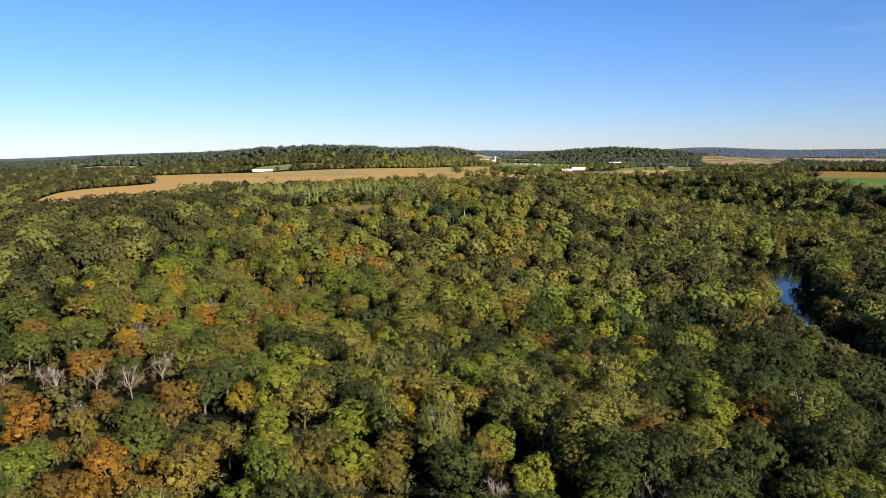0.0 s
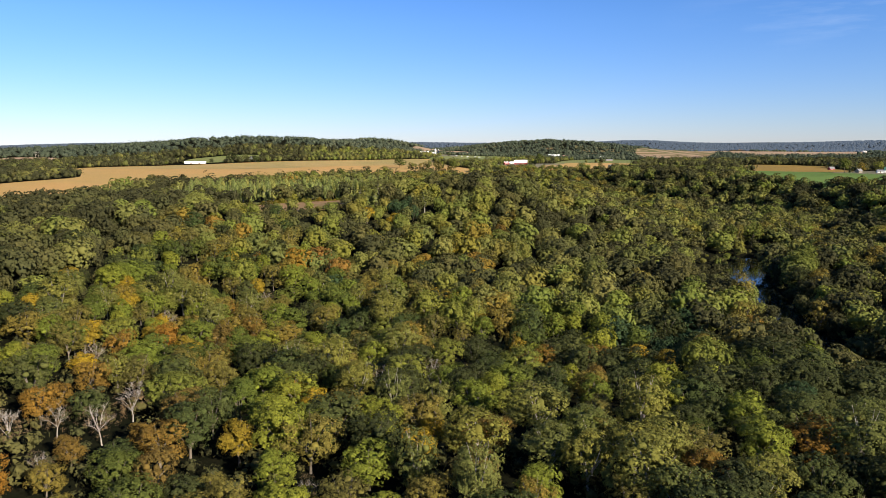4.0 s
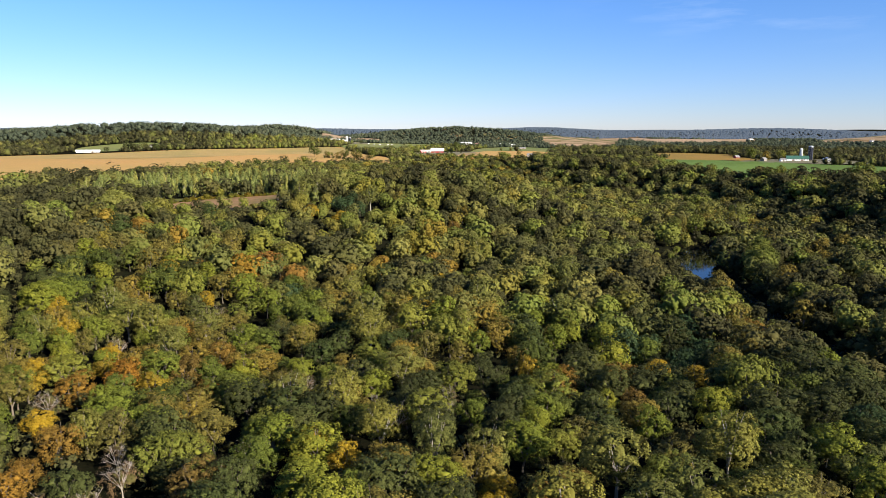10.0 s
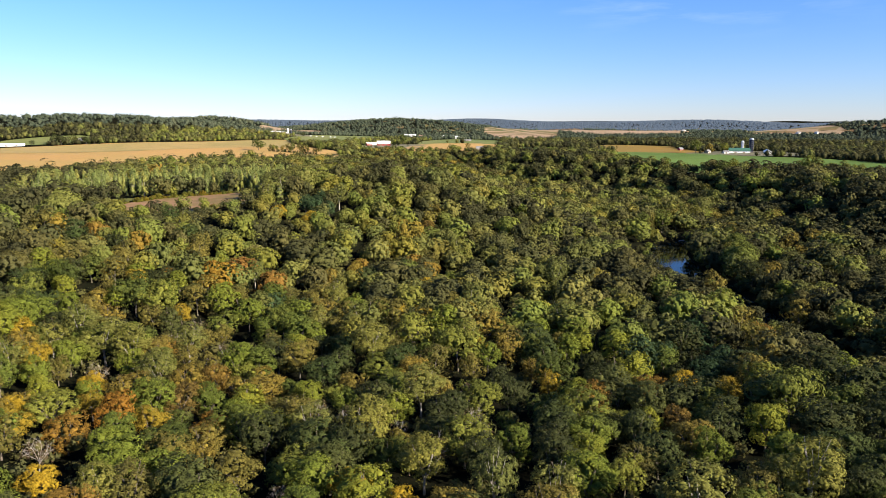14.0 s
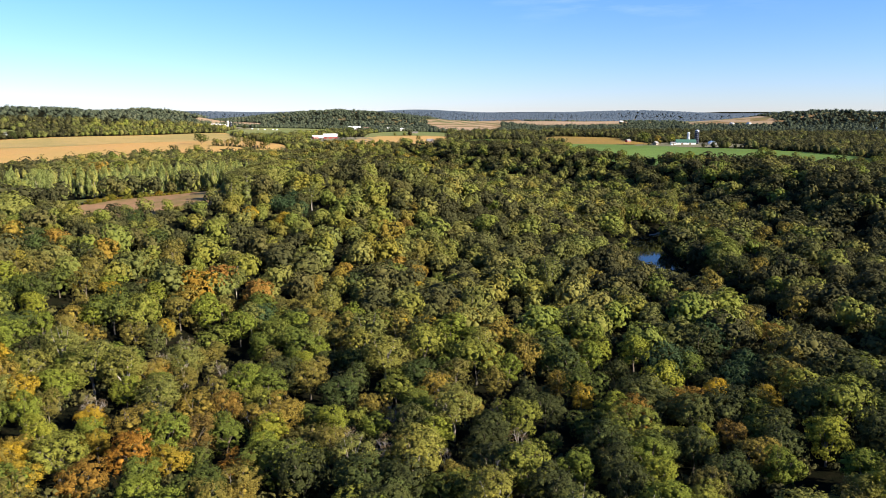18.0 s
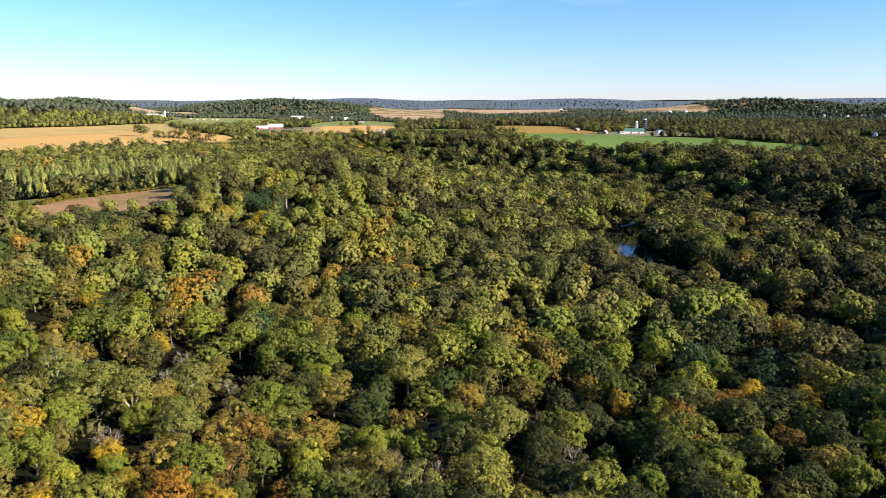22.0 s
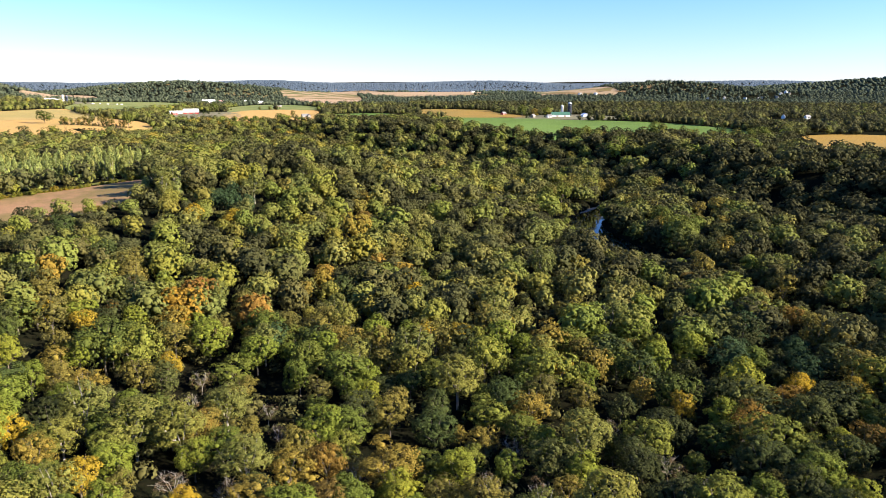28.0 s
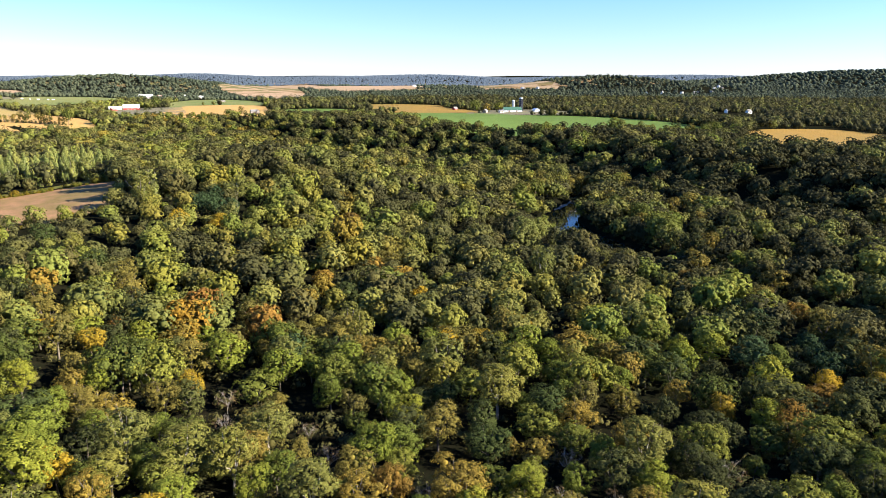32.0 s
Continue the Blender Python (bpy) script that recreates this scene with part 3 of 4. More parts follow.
def small_crown(seed, wide, low, top, clumps, leaves, size, core=0.52, sparse=0.0, dome=0.25):
    """Verts and triangles of a crown: a dome of boughs, each a tuft of leaves, with gaps between them."""
    r = np.random.RandomState(seed)
    mid, half = low + (top - low) * 0.46, (top - low) * 0.54
    n = np.arange(clumps)
    up = 1 - (n + 0.5) / clumps * 1.38 + r.uniform(-0.08, 0.08, clumps)
    az = n * 2.39996 + r.uniform(-0.4, 0.4, clumps)
    flat = np.sqrt(np.clip(1 - up * up, 0, 1))
    way = np.stack([np.cos(az) * flat, np.sin(az) * flat, up], 1)
    reach = r.uniform(0.50, 0.82, (clumps, 1)) * (1 + 0.14 * np.sin(az * 2 + seed))[:, None]
    cen = way * reach * (wide, wide, half) + (0, 0, mid)
    fat = r.uniform(0.7, 1.3, (clumps, 1)) * 1.14 / math.sqrt(clumps)
    rad = fat * wide * np.array([[1.0, 1.0, 0.78]])
    V, F = np.zeros((0, 3)), np.zeros((0, 3), int)
    if core:
        V, F = ICO_V * (wide * core, wide * core, half * core) * r.uniform(0.72, 1.12, (12, 1)) + (0, 0, mid), ICO_F
    want = int(leaves * 2.2)
    who = r.randint(0, clumps, want)
    d = r.normal(size=(want, 3)) + way[who] * 0.9
    d[:, 2] += 0.3
    d /= np.linalg.norm(d, axis=1)[:, None]
    p = cen[who] + d * rad[who] * r.uniform(0.7, 1.15, (want, 1))
    q = (p - (0, 0, mid)) / (wide, wide, half)
    buried = (q * q).sum(1) < 0.24
    gap = r.uniform(0, 1, want) < sparse * 1.5
    keep = np.where(~buried & ~gap)[0][:leaves]
    p, d = p[keep], d[keep]
    out = (p - (0, 0, mid - 0.25 * half)) / (wide, wide, half)
    out /= np.linalg.norm(out, axis=1)[:, None]
    nrm = d * (1 - dome) + out * dome + r.normal(size=p.shape) * 0.2
    nrm[:, 2] += 0.08
    nrm /= np.linalg.norm(nrm, axis=1)[:, None]
    a = np.cross(nrm, r.normal(size=p.shape))
    a /= np.linalg.norm(a, axis=1)[:, None] + 1e-9
    b = np.cross(nrm, a)
    s = size * r.uniform(0.55, 1.4, (len(p), 1)) / 2
    q = np.stack([p - a * s * 1.2, p + a * s * 0.9 - b * s, p + a * s * 0.4 + b * s * 1.2], 1).reshape(-1, 3)
    i = len(V) + 3 * np.arange(len(p))
    return np.concatenate([V, q]), np.concatenate([F, np.stack([i, i + 1, i + 2], 1)])


def limbs(seed, tall, fork, wide, girth, many=6, twigs=0):
    """A tapered trunk that forks into limbs, and twigs where it is bare."""
    r = random.Random(seed)
    bm = bmesh.new()
    lean = Vector((r.uniform(-0.05, 0.05), r.uniform(-0.05, 0.05), 1))
    pts = [lean * (fork * k / 2) + Vector((r.uniform(-0.15, 0.15), r.uniform(-0.15, 0.15), 0)) * k for k in range(3)]
    pts[0].z = -0.6
    for k in range(2):
        tube(bm, pts[k], pts[k + 1], girth * (1 - 0.22 * k), girth * (0.78 - 0.2 * k), 7)
    for n in range(many):
        az, up = 6.283 * (n / many + r.uniform(-0.12, 0.12)), r.uniform(0.30 if twigs else 0.45, 1.0)
        tip = Vector((math.cos(az) * wide * (1.15 - up * 0.7), math.sin(az) * wide * (1.15 - up * 0.7), fork + (tall - fork) * up * 0.92))
        start = pts[2].lerp(pts[1], r.uniform(0, 0.5))
        mid = start.lerp(tip, 0.5) + Vector((r.uniform(-0.5, 0.5), r.uniform(-0.5, 0.5), r.uniform(0.2, 1.0)))
        tube(bm, start, mid, girth * 0.46, girth * 0.3, 5)
        tube(bm, mid, tip, girth * 0.3, girth * 0.08, 5)
        for _ in range(twigs):
            s = mid.lerp(tip, r.uniform(0.0, 0.9))
            e = s + Vector((r.uniform(-1, 1), r.uniform(-1, 1), r.uniform(0.3, 1.3))) * wide * r.uniform(0.22, 0.5)
            tube(bm, s, e, girth * 0.15, girth * 0.05, 4)
            e2 = s.lerp(e, 0.55) + Vector((r.uniform(-1, 1), r.uniform(-1, 1), r.uniform(0.2, 1))) * wide * 0.25
            tube(bm, s.lerp(e, 0.5), e2, girth * 0.10, girth * 0.04, 3)
    return bm


KINDS = {
    # name: leaf material, bark, label, wide, low, top, boughs, leaf size, gaps, spread
    "oak_tree": (M_GREEN, M_BARK, "broad green oak tree turning olive in early autumn", 6.6, 1.5, 16.0, 12, 0.50, 0.0, 1.0),
    "ash_tree": (M_FRESH, M_BARK, "tall fresh green ash tree with a rounded crown", 5.4, 1.0, 17.0, 10, 0.50, 0.0, 1.0),
    "maple_tree": (M_DARK, M_BARK, "dense dark green maple tree in the valley wood", 6.2, 1.0, 16.5, 11, 0.48, 0.0, 0.95),
    "elm_tree": (M_OLIVE, M_BARK, "olive yellow elm tree thinning in autumn", 5.6, 1.5, 15.5, 11, 0.46, 0.25, 1.1),
    "cottonwood_tree": (M_PALE, M_PALE_BARK, "pale grey green cottonwood with whitish trunk", 4.9, 2.5, 17.5, 12, 0.46, 0.2, 1.05),
    "hickory_tree": (M_GOLD, M_BARK, "bright golden yellow hickory tree", 4.2, 1.5, 15.0, 9, 0.46, 0.15, 1.05),
    "red_oak_tree": (M_RUST, M_BARK, "rust orange oak tree in full autumn colour", 5.0, 1.5, 14.5, 10, 0.46, 0.25, 1.1),
    "poplar_tree": (M_POPLAR, M_PALE_BARK, "slender pale green poplar in a planted stand", 2.9, -9.0, 16.5, 9, 0.55, 0.0, 0.9),
    "willow_tree": (M_TEAL, M_BARK, "bluish green willow with a dense rounded crown", 6.0, 0.5, 15.0, 12, 0.48, 0.0, 0.95),
    "thorn_bush": (M_DARK, M_BARK, "dense dark green thorn bush in a hedgerow", 4.0, -3.0, 8.0, 7, 0.55, 0.0, 0.95),
    "hazel_shrub": (M_SHRUB, M_BARK, "low yellow green shrub at the meadow's margin", 2.6, -1.6, 4.4, 6, 0.6, 0.0, 1.0),
    "bare_tree": (M_TWIG, M_PALE_BARK, "almost leafless tree with bleached grey branches", 4.2, 3.0, 12.5, 8, 0.34, 0.5, 1.15),
}
MODELS = {}
for kn, (kind, (leaf, bark, label, wide, low, top, lobes, size, gaps, spread)) in enumerate(KINDS.items()):
    bare, small = kind == "bare_tree", kind in ("thorn_bush", "hazel_shrub")
    for tier, (count, leaves, per, scale, tuft) in enumerate(((5, 4800, 18, 0.76, 0.80), (4, 2200, 8, 1.06, 0.75))):
        for v in range(count):
            seed = 100 * kn + 10 * tier + v
            n_leaf = leaves // 4 if bare or small else int(leaves * (1 - 0.35 * gaps))
            cv, cf = bough_crown(seed, wide, low, top, lobes if tier == 0 else max(5, lobes - 4), n_leaf, size * scale, per, tuft, 0.0 if bare else 0.40 if gaps else 0.46, gaps, spread)
            if bare:
                bm = limbs(seed, top + 2.0, 5.0, wide * 1.1, 0.22, 8, 8 if tier == 0 else 5)
            else:
                bm = limbs(seed, top * (1.0 if gaps else 0.9), max(low, 0.4) + 2.5, wide * 0.9, 0.30, 6 if tier == 0 else 3)
            MODELS[kind, tier, v] = (mesh_of("crown", cv, cf, leaf), bm)

tree_roots = {}
for (kind, tier, v), (crown_me, bm) in MODELS.items():
    root = new(kind)
    root.empty_display_size = 1.0
    tagged(root, KINDS[kind][2], "tree", "trees of the valley wood")
    part("trunk", bm, KINDS[kind][1], root, "bleached bare branches" if kind == "bare_tree" else "")
    ob = new("crown", crown_me)
    ob.parent = root
    tree_roots[kind, tier, v] = root
used_roots = set()


def plant(kind, tier, x, y, size=1.0, wide=1.0):
    v = random.randrange(5 if tier == 0 else 4)
    m = Matrix.Translation((x, y, ground_z(x, y))) @ Matrix.Rotation(random.uniform(0, 6.28), 4, "Z") @ Matrix.Diagonal((size * wide, size * wide, size, 1))
    root = tree_roots[kind, tier, v]
    if (kind, tier, v) in used_roots:
        return copy_thing(root, m)
    used_roots.add((kind, tier, v))
    root.matrix_basis = m
    return root


def passing_gap(x, y):
    """Metres at which the flight, from the start to its end, sees a place best; far beyond where it never does."""
    best = np.full(np.shape(x), 9e3)
    for u in np.linspace(-0.02, 1.02, 14):
        dx, dy = x + 178 * u, y - 206 * u
        off = (np.degrees(np.arctan2(-dx, dy)) + 42 * u + 180) % 360 - 180
        d = np.hypot(dx, dy)
        best = np.where((np.abs(off) < 38) & (d > 80), np.minimum(best, d), best)
    return best


def bank_scale(x, y):
    """Lower growth on the river's western bank, where the water shows."""
    x, y = np.atleast_1d(np.asarray(x, float)), np.atleast_1d(np.asarray(y, float))
    west = ss(5, -5, x - np.interp(y, RIVER_LINE[:72, 1], RIVER_LINE[:72, 0]))
    gap = river_gap(x, y)
    return 1 - west * (0.66 * ss(58, 30, gap) * ss(425, 470, y) * ss(615, 580, y) + 0.35 * ss(34, 16, gap) * ss(280, 320, y) * ss(470, 425, y))


# where single trees of note stand
YELLOW = [(-57, 195), (-41, 229), (-135, 352), (-114, 317), (-129, 288), (-116, 253), (-116, 337), (-97, 302), (-132, 304), (-145, 384), (35, 305), (86, 274), (-49, 243), (-91, 435), (26, 352), (15, 400), (-112, 470), (-126, 480), (42, 399), (80, 289), (39, 465), (11, 414), (-169, 374), (-159, 311), (-20, 541), (34, 530), (143, 432), (-29, 594), (-8, 587), (30, 576), (-196, 592), (-204, 612)]
RUSTY = [(-65, 140), (-107, 237), (8, 202), (-116, 287), (-83, 145), (-89, 321), (-77, 340), (-78, 156), (0, 176), (52, 174), (-106, 305), (-72, 179), (-106, 172), (86, 183), (52, 256), (-114, 179), (40, 284), (-80, 298), (63, 285), (-98, 384), (152, 329), (165, 392), (77, 577)]
PALES = [(108, 196), (-6, 222), (30, 187), (-18, 229), (46, 182), (40, 158), (-53, 280), (21, 206), (49, 203), (37, 168), (-29, 249), (61, 162), (26, 177), (-14, 179), (-107, 369), (19, 185), (93, 176), (-117, 376), (-32, 403), (-17, 358), (-127, 391), (-38, 274), (-55, 433), (-15, 449), (73, 368), (-87, 387), (48, 414), (-91, 564), (113, 449), (106, 526), (80, 521), (-34, 631), (-53, 492), (66, 634), (81, 540), (19, 618), (127, 657), (-30, 652)]
BARES = [(11, 141), (43, 137), (-64, 300), (-22, 261), (-72, 147), (-104, 205), (38, 195), (-40, 295), (-71, 333), (-91, 222), (-26, 283), (-39, 176), (-4, 271), (-104, 340), (-27, 320), (-98, 162), (-79, 366), (-120, 273), (-97, 392), (-99, 184), (6, 310), (81, 207), (-47, 307), (-118, 202), (-74, 386), (-1, 284), (-95, 237), (-84, 422), (-116, 347), (-93, 405), (249, 458)]
TAWNY = [(-32, 221), (-23, 147), (-84, 132), (-13, 158), (-57, 151), (-35, 158), (10, 164), (38, 208), (-53, 301), (-30, 328), (-82, 284), (-7, 333), (104, 196), (15, 330), (-3, 376), (37, 323), (-16, 411), (43, 355), (104, 282), (-4, 315), (38, 370), (-64, 460), (-73, 409), (-87, 340), (-120, 491), (126, 297), (35, 342), (-38, 446), (134, 310), (-42, 485), (-96, 507), (-83, 513), (-12, 487), (-99, 375), (-60, 331), (33, 402), (-103, 427), (156, 347), (-141, 489), (-81, 528), (163, 366), (58, 516), (-119, 507), (-164, 462), (7, 548), (90, 603), (-167, 557), (270, 487), (307, 461), (310, 486)]
FRESHES = [(-63, 230), (19, 147), (-52, 211), (-126, 358), (-104, 287), (-141, 329), (0, 258), (-48, 318), (-68, 317), (71, 181), (-24, 294), (-133, 337), (-96, 150), (-97, 364), (-37, 309), (-91, 263), (14, 243), (21, 254), (-25, 184), (45, 232), (-61, 356), (61, 221), (-104, 274), (-97, 319), (-128, 321), (-80, 321), (69, 238), (-106, 381), (-136, 423), (-55, 402), (-62, 290), (26, 340), (-140, 442), (15, 359), (-36, 387), (39, 292), (-46, 371), (-98, 451), (70, 305), (88, 311), (69, 341), (80, 333), (58, 332), (58, 361), (-119, 442), (29, 373), (67, 382), (152, 287), (-71, 501), (72, 355)]
DARKS = [(-23, 194), (60, 143), (-34, 207), (-13, 249), (4, 241), (76, 143), (-67, 212), (-66, 281), (9, 252), (-52, 256), (-99, 332), (-28, 303), (32, 236), (75, 164), (67, 202), (18, 268), (68, 214), (-40, 340), (37, 254), (-54, 360), (-44, 267), (-9, 343), (-30, 352), (-18, 269), (94, 223), (116, 196), (54, 272), (55, 304), (-86, 460), (-34, 429), (48, 332), (-18, 398), (-163, 277), (146, 305), (9, 486), (109, 329), (-86, 504), (-39, 462), (-88, 543), (-136, 392), (-125, 518), (36, 500), (-155, 440), (-99, 584), (-98, 482), (-196, 373), (-120, 557), (-148, 414), (-148, 528), (-187, 429)]
BLUISH = [(103, 301), (93, 293), (96, 322), (115, 310), (120, 331), (111, 344), (168, 278), (133, 349), (137, 364), (2, 617)]
taken = []
for x, y, size in [(-28, 652, 1.0), (-18, 660, 0.9), (-36, 662, 0.85), (-22, 643, 0.8), (-11, 650, 0.85), (-30, 640, 0.7), (-14, 668, 0.9)]:
    plant("poplar_tree", 0, x, y, size * 1.15, 1.25)
    taken.append((x, y))
for x, y in [(-7, 613), (6, 618), (-2, 604), (9, 606)]:
    plant("willow_tree", 1, x, y, random.uniform(0.9, 1.15))
    taken.append((x, y))
for x, y, size in [(403, 717, 1.1), (388, 684, 1.15), (411, 672, 1.1), (424, 572, 1.2), (418, 630, 1.1), (417, 604, 1.1), (353, 495, 1.3), (340, 505, 1.1), (205, 361, 1.1), (180, 395, 1.2), (330, 560, 1.1), (300, 540, 1.0), (240, 420, 1.1)]:
    plant("elm_tree" if size > 1.05 else "cottonwood_tree", 1, x, y, size)
    taken.append((x, y))
bank = random.Random(6)
for k in range(11):
    x, y = 292 + 11.5 * k + bank.uniform(-3, 3), 624 + 2.6 * k + bank.uniform(-2, 6)
    plant(bank.choice(("elm_tree", "cottonwood_tree", "elm_tree", "oak_tree")), 1, x, y, bank.uniform(1.15, 1.45), bank.uniform(0.8, 1.0))
    taken.append((x, y))
for k in range(12):
    x, y = 216 + 8.4 * k + 18 + bank.uniform(-2, 4), 430 + 13 * k * (1 - 0.012 * k) + bank.uniform(-4, 4)
    if float(river_gap(x, y)[0]) > 12:
        plant(bank.choice(("maple_tree", "oak_tree", "elm_tree")), 1, x, y, bank.uniform(0.95, 1.2), bank.uniform(1.0, 1.2))
        taken.append((x, y))
for kind, where in (("hickory_tree", YELLOW), ("red_oak_tree", RUSTY), ("cottonwood_tree", PALES), ("bare_tree", BARES), ("elm_tree", TAWNY), ("ash_tree", FRESHES), ("maple_tree", DARKS), ("willow_tree", BLUISH)):
    for x, y in where:
        if float(river_gap(x, y)[0]) > 11:
            plant(kind, 0 if float(passing_gap(np.array([x]), np.array([y]))[0]) < 250 else 1, x, y, random.uniform(0.84, 1.04) * (0.85 if kind == "bare_tree" else 1.0) * float(bank_scale(x, y)[0]) * (1.12 if kind == "cottonwood_tree" else 1.0), random.uniform(0.98, 1.24))
        taken.append((x, y))
# young trees among the bare ones
for x, y, kind in [(-95, 166, "red_oak_tree"), (-95, 178, "elm_tree"), (-95, 191, "red_oak_tree"), (-88, 167, "elm_tree"), (-95, 158, "oak_tree")]:
    plant(kind, 0, x, y, random.uniform(0.55, 0.72), random.uniform(1.0, 1.2))
    taken.append((x, y))
taken = np.array(taken, float)


def spots(x0, x1, y0, y1, step, seed, loose=0.36):
    r = np.random.RandomState(seed)
    x, y = np.meshgrid(np.arange(x0, x1, step), np.arange(y0, y1, step * 0.9))
    x = x + (np.arange(x.shape[0]) % 2)[:, None] * step / 2
    x, y = (x + r.uniform(-loose, loose, x.shape) * step).ravel(), (y + r.uniform(-loose, loose, x.shape) * step).ravel()
    return x, y


def wooded(x, y, margin=0.0):
    ok = river_gap(x, y) > np.interp(y, [300, 350, 440, 480, 560, 620, 660, 690], [8, 10, 10, 13, 14, 14, 11, 4])
    for line in FIELDS:
        lo, hi = line.min(0) - 5, line.max(0) + 5
        near = (x > lo[0]) & (x < hi[0]) & (y > lo[1]) & (y < hi[1])
        ok[near] &= ~inside(line, x[near], y[near])
    return ok


def cleared(x, y):
    """Garden clearings round the houses in the woods."""
    return inside([(1020, 775), (1130, 770), (1185, 830), (1175, 895), (1140, 905), (1030, 850)], x, y) | (inside([(1900, 1450), (2300, 1400), (2560, 1540), (2560, 1620), (2200, 1620), (2020, 1680)], x, y) & (np.random.RandomState(9).uniform(0, 1, len(x)) < 0.75) | inside([(385, 1300), (440, 1300), (480, 1425), (440, 1450), (410, 1400)], x, y) | inside([(-480, 1640), (-365, 1655), (-370, 1740), (-480, 1735)], x, y))


def yellowness(x, y):
    """More autumn colour on the sunny western side and by the stream, less on the ridge."""
    west = ss(40, -130, x) * ss(620, 420, y)
    shore = ss(60, 20, river_gap(x, y))
    ridge = ss(560, 620, y) * ss(300, 200, x) * ss(820, 760, y)
    # lower tints in the east: deeper green trees, with the slopes' shade painted in
    return 0.09 * west - 0.42 * ss(-130, -210, x)  + 0.06 * shore - 0.06 * ridge + 0.08 * bump(x, y, 20, 430, 150, 170) - 0.24 * ss(60, 220, x) * ss(620, 540, y) - 0.28 * ss(330, 460, x) + 0.14 * bump(x, y, 470, 760, 90, 160) - 0.2 * ss(700, 1000, x) - 0.12 * bump(x, y, 230, 560, 130, 190) + 0.08 * waves(x, y, 130, 21)


# the near wood, tree by tree
x, y = spots(-330, 360, -20, 520, 12.4, 7)
gap = passing_gap(x, y)
ok = wooded(x, y) & (gap < 285)
x, y, gap = x[ok], y[ok], gap[ok]
clear = np.sqrt(((x[:, None] - taken[:, 0]) ** 2 + (y[:, None] - taken[:, 1]) ** 2).min(1)) > 7.4
x, y, gap = x[clear], y[clear], gap[clear]
tone = np.random.RandomState(11).uniform(0, 1, len(x)) + yellowness(x, y) * 1.6 - 0.55 * ss(15, 110, x) + 0.55 * bump(x, y, -95, 165, 55, 60) + 0.20 * bump(x, y, 0, 205, 70, 60) + 0.22 * bump(x, y, -125, 300, 45, 70)
holes = np.random.RandomState(12).uniform(0, 1, len(x)) + 0.16 * waves(x, y, 60, 15) > 0.95
for xi, yi, g, t in zip(x[~holes], y[~holes], gap[~holes], tone[~holes]):
    k = "bare_tree" if 0.60 < t < (0.63 if xi < 0 and yi < 330 else 0.61) else "willow_tree" if 0.255 < t < 0.28 else "maple_tree" if t < 0.31 else "oak_tree" if t < 0.62 else "ash_tree" if t < 0.74 else "elm_tree" if t < 0.96 else "cottonwood_tree" if t < 1.03 else "red_oak_tree" if (t < 1.12 or 1.20 < t < 1.4) and yi < 250 else "ash_tree" if t > 1.08 else "elm_tree"
    if xi < -66 and yi < 230:
        k = random.choice(("red_oak_tree", "red_oak_tree", "maple_tree", "maple_tree", "bare_tree", "oak_tree"))
    elif bump(xi, yi, -38, 195, 42, 55) > 0.45:
        k = random.choice(("ash_tree", "ash_tree", "ash_tree", "elm_tree", "elm_tree", "hickory_tree"))
    plant(k, 0 if g < 222 else 1, xi, yi, random.choice((0.62, 0.76, 0.86, 0.94, 1.0, 1.1)) * random.uniform(0.94, 1.06) * float(bank_scale(xi, yi)[0]), random.uniform(0.98, 1.24))


# a planted stand of poplars behind the meadow
pr = random.Random(4)
for row in range(9):
    for k in range(24):
        px, py = -214 + 9.4 * k + pr.uniform(-3.5, 3.5), 762 + 11 * row + 0.22 * (k * 9.4 - 60) + pr.uniform(-4, 4)
        if not inside(MEADOW_LINE, np.array([px]), np.array([py]))[0] and np.hypot(px - MEADOW_LINE[:, 0], py - MEADOW_LINE[:, 1]).min() > 7:
            plant("poplar_tree", 1, px, py, pr.uniform(0.95, 1.32), pr.uniform(0.65, 0.95))
# shrubs along the edge of the meadow
edge = MEADOW_LINE
for k in range(0, len(edge)):
    for _ in range(2):
        ex, ey = edge[k] + (edge[k] - edge.mean(0)) * pr.uniform(-0.05, 0.03) + (pr.uniform(-2.5, 2.5), pr.uniform(-2.5, 2.5))
        if pr.random() < (0.95 if edge[k][1] > 700 else 0.55):
            plant("hazel_shrub", 1, ex, ey, pr.uniform(0.5, 1.25), pr.uniform(0.9, 1.3))
STAND = [(-218, 735), (-130, 752), (-60, 768), (10, 795), (10, 885), (-90, 860), (-218, 840)]


# taller trees on the bluff's edge below the hay field
for k in range(34):
    u = k / 33
    bx, by = np.interp(u, [0, 0.3, 0.55, 0.8, 1], [506, 536, 590, 690, 745]), np.interp(u, [0, 0.3, 0.55, 0.8, 1], [950, 830, 750, 712, 672])
    big = 1.0 + 0.55 * math.exp(-(((u - 0.62) / 0.16) ** 2))
    plant(pr.choice(("elm_tree", "oak_tree", "elm_tree", "cottonwood_tree") if big > 1.2 else ("oak_tree", "elm_tree", "maple_tree", "red_oak_tree")), 1, float(bx) + pr.uniform(-16, 4), float(by) + pr.uniform(-14, 4), pr.uniform(0.62, 1.0) * big)


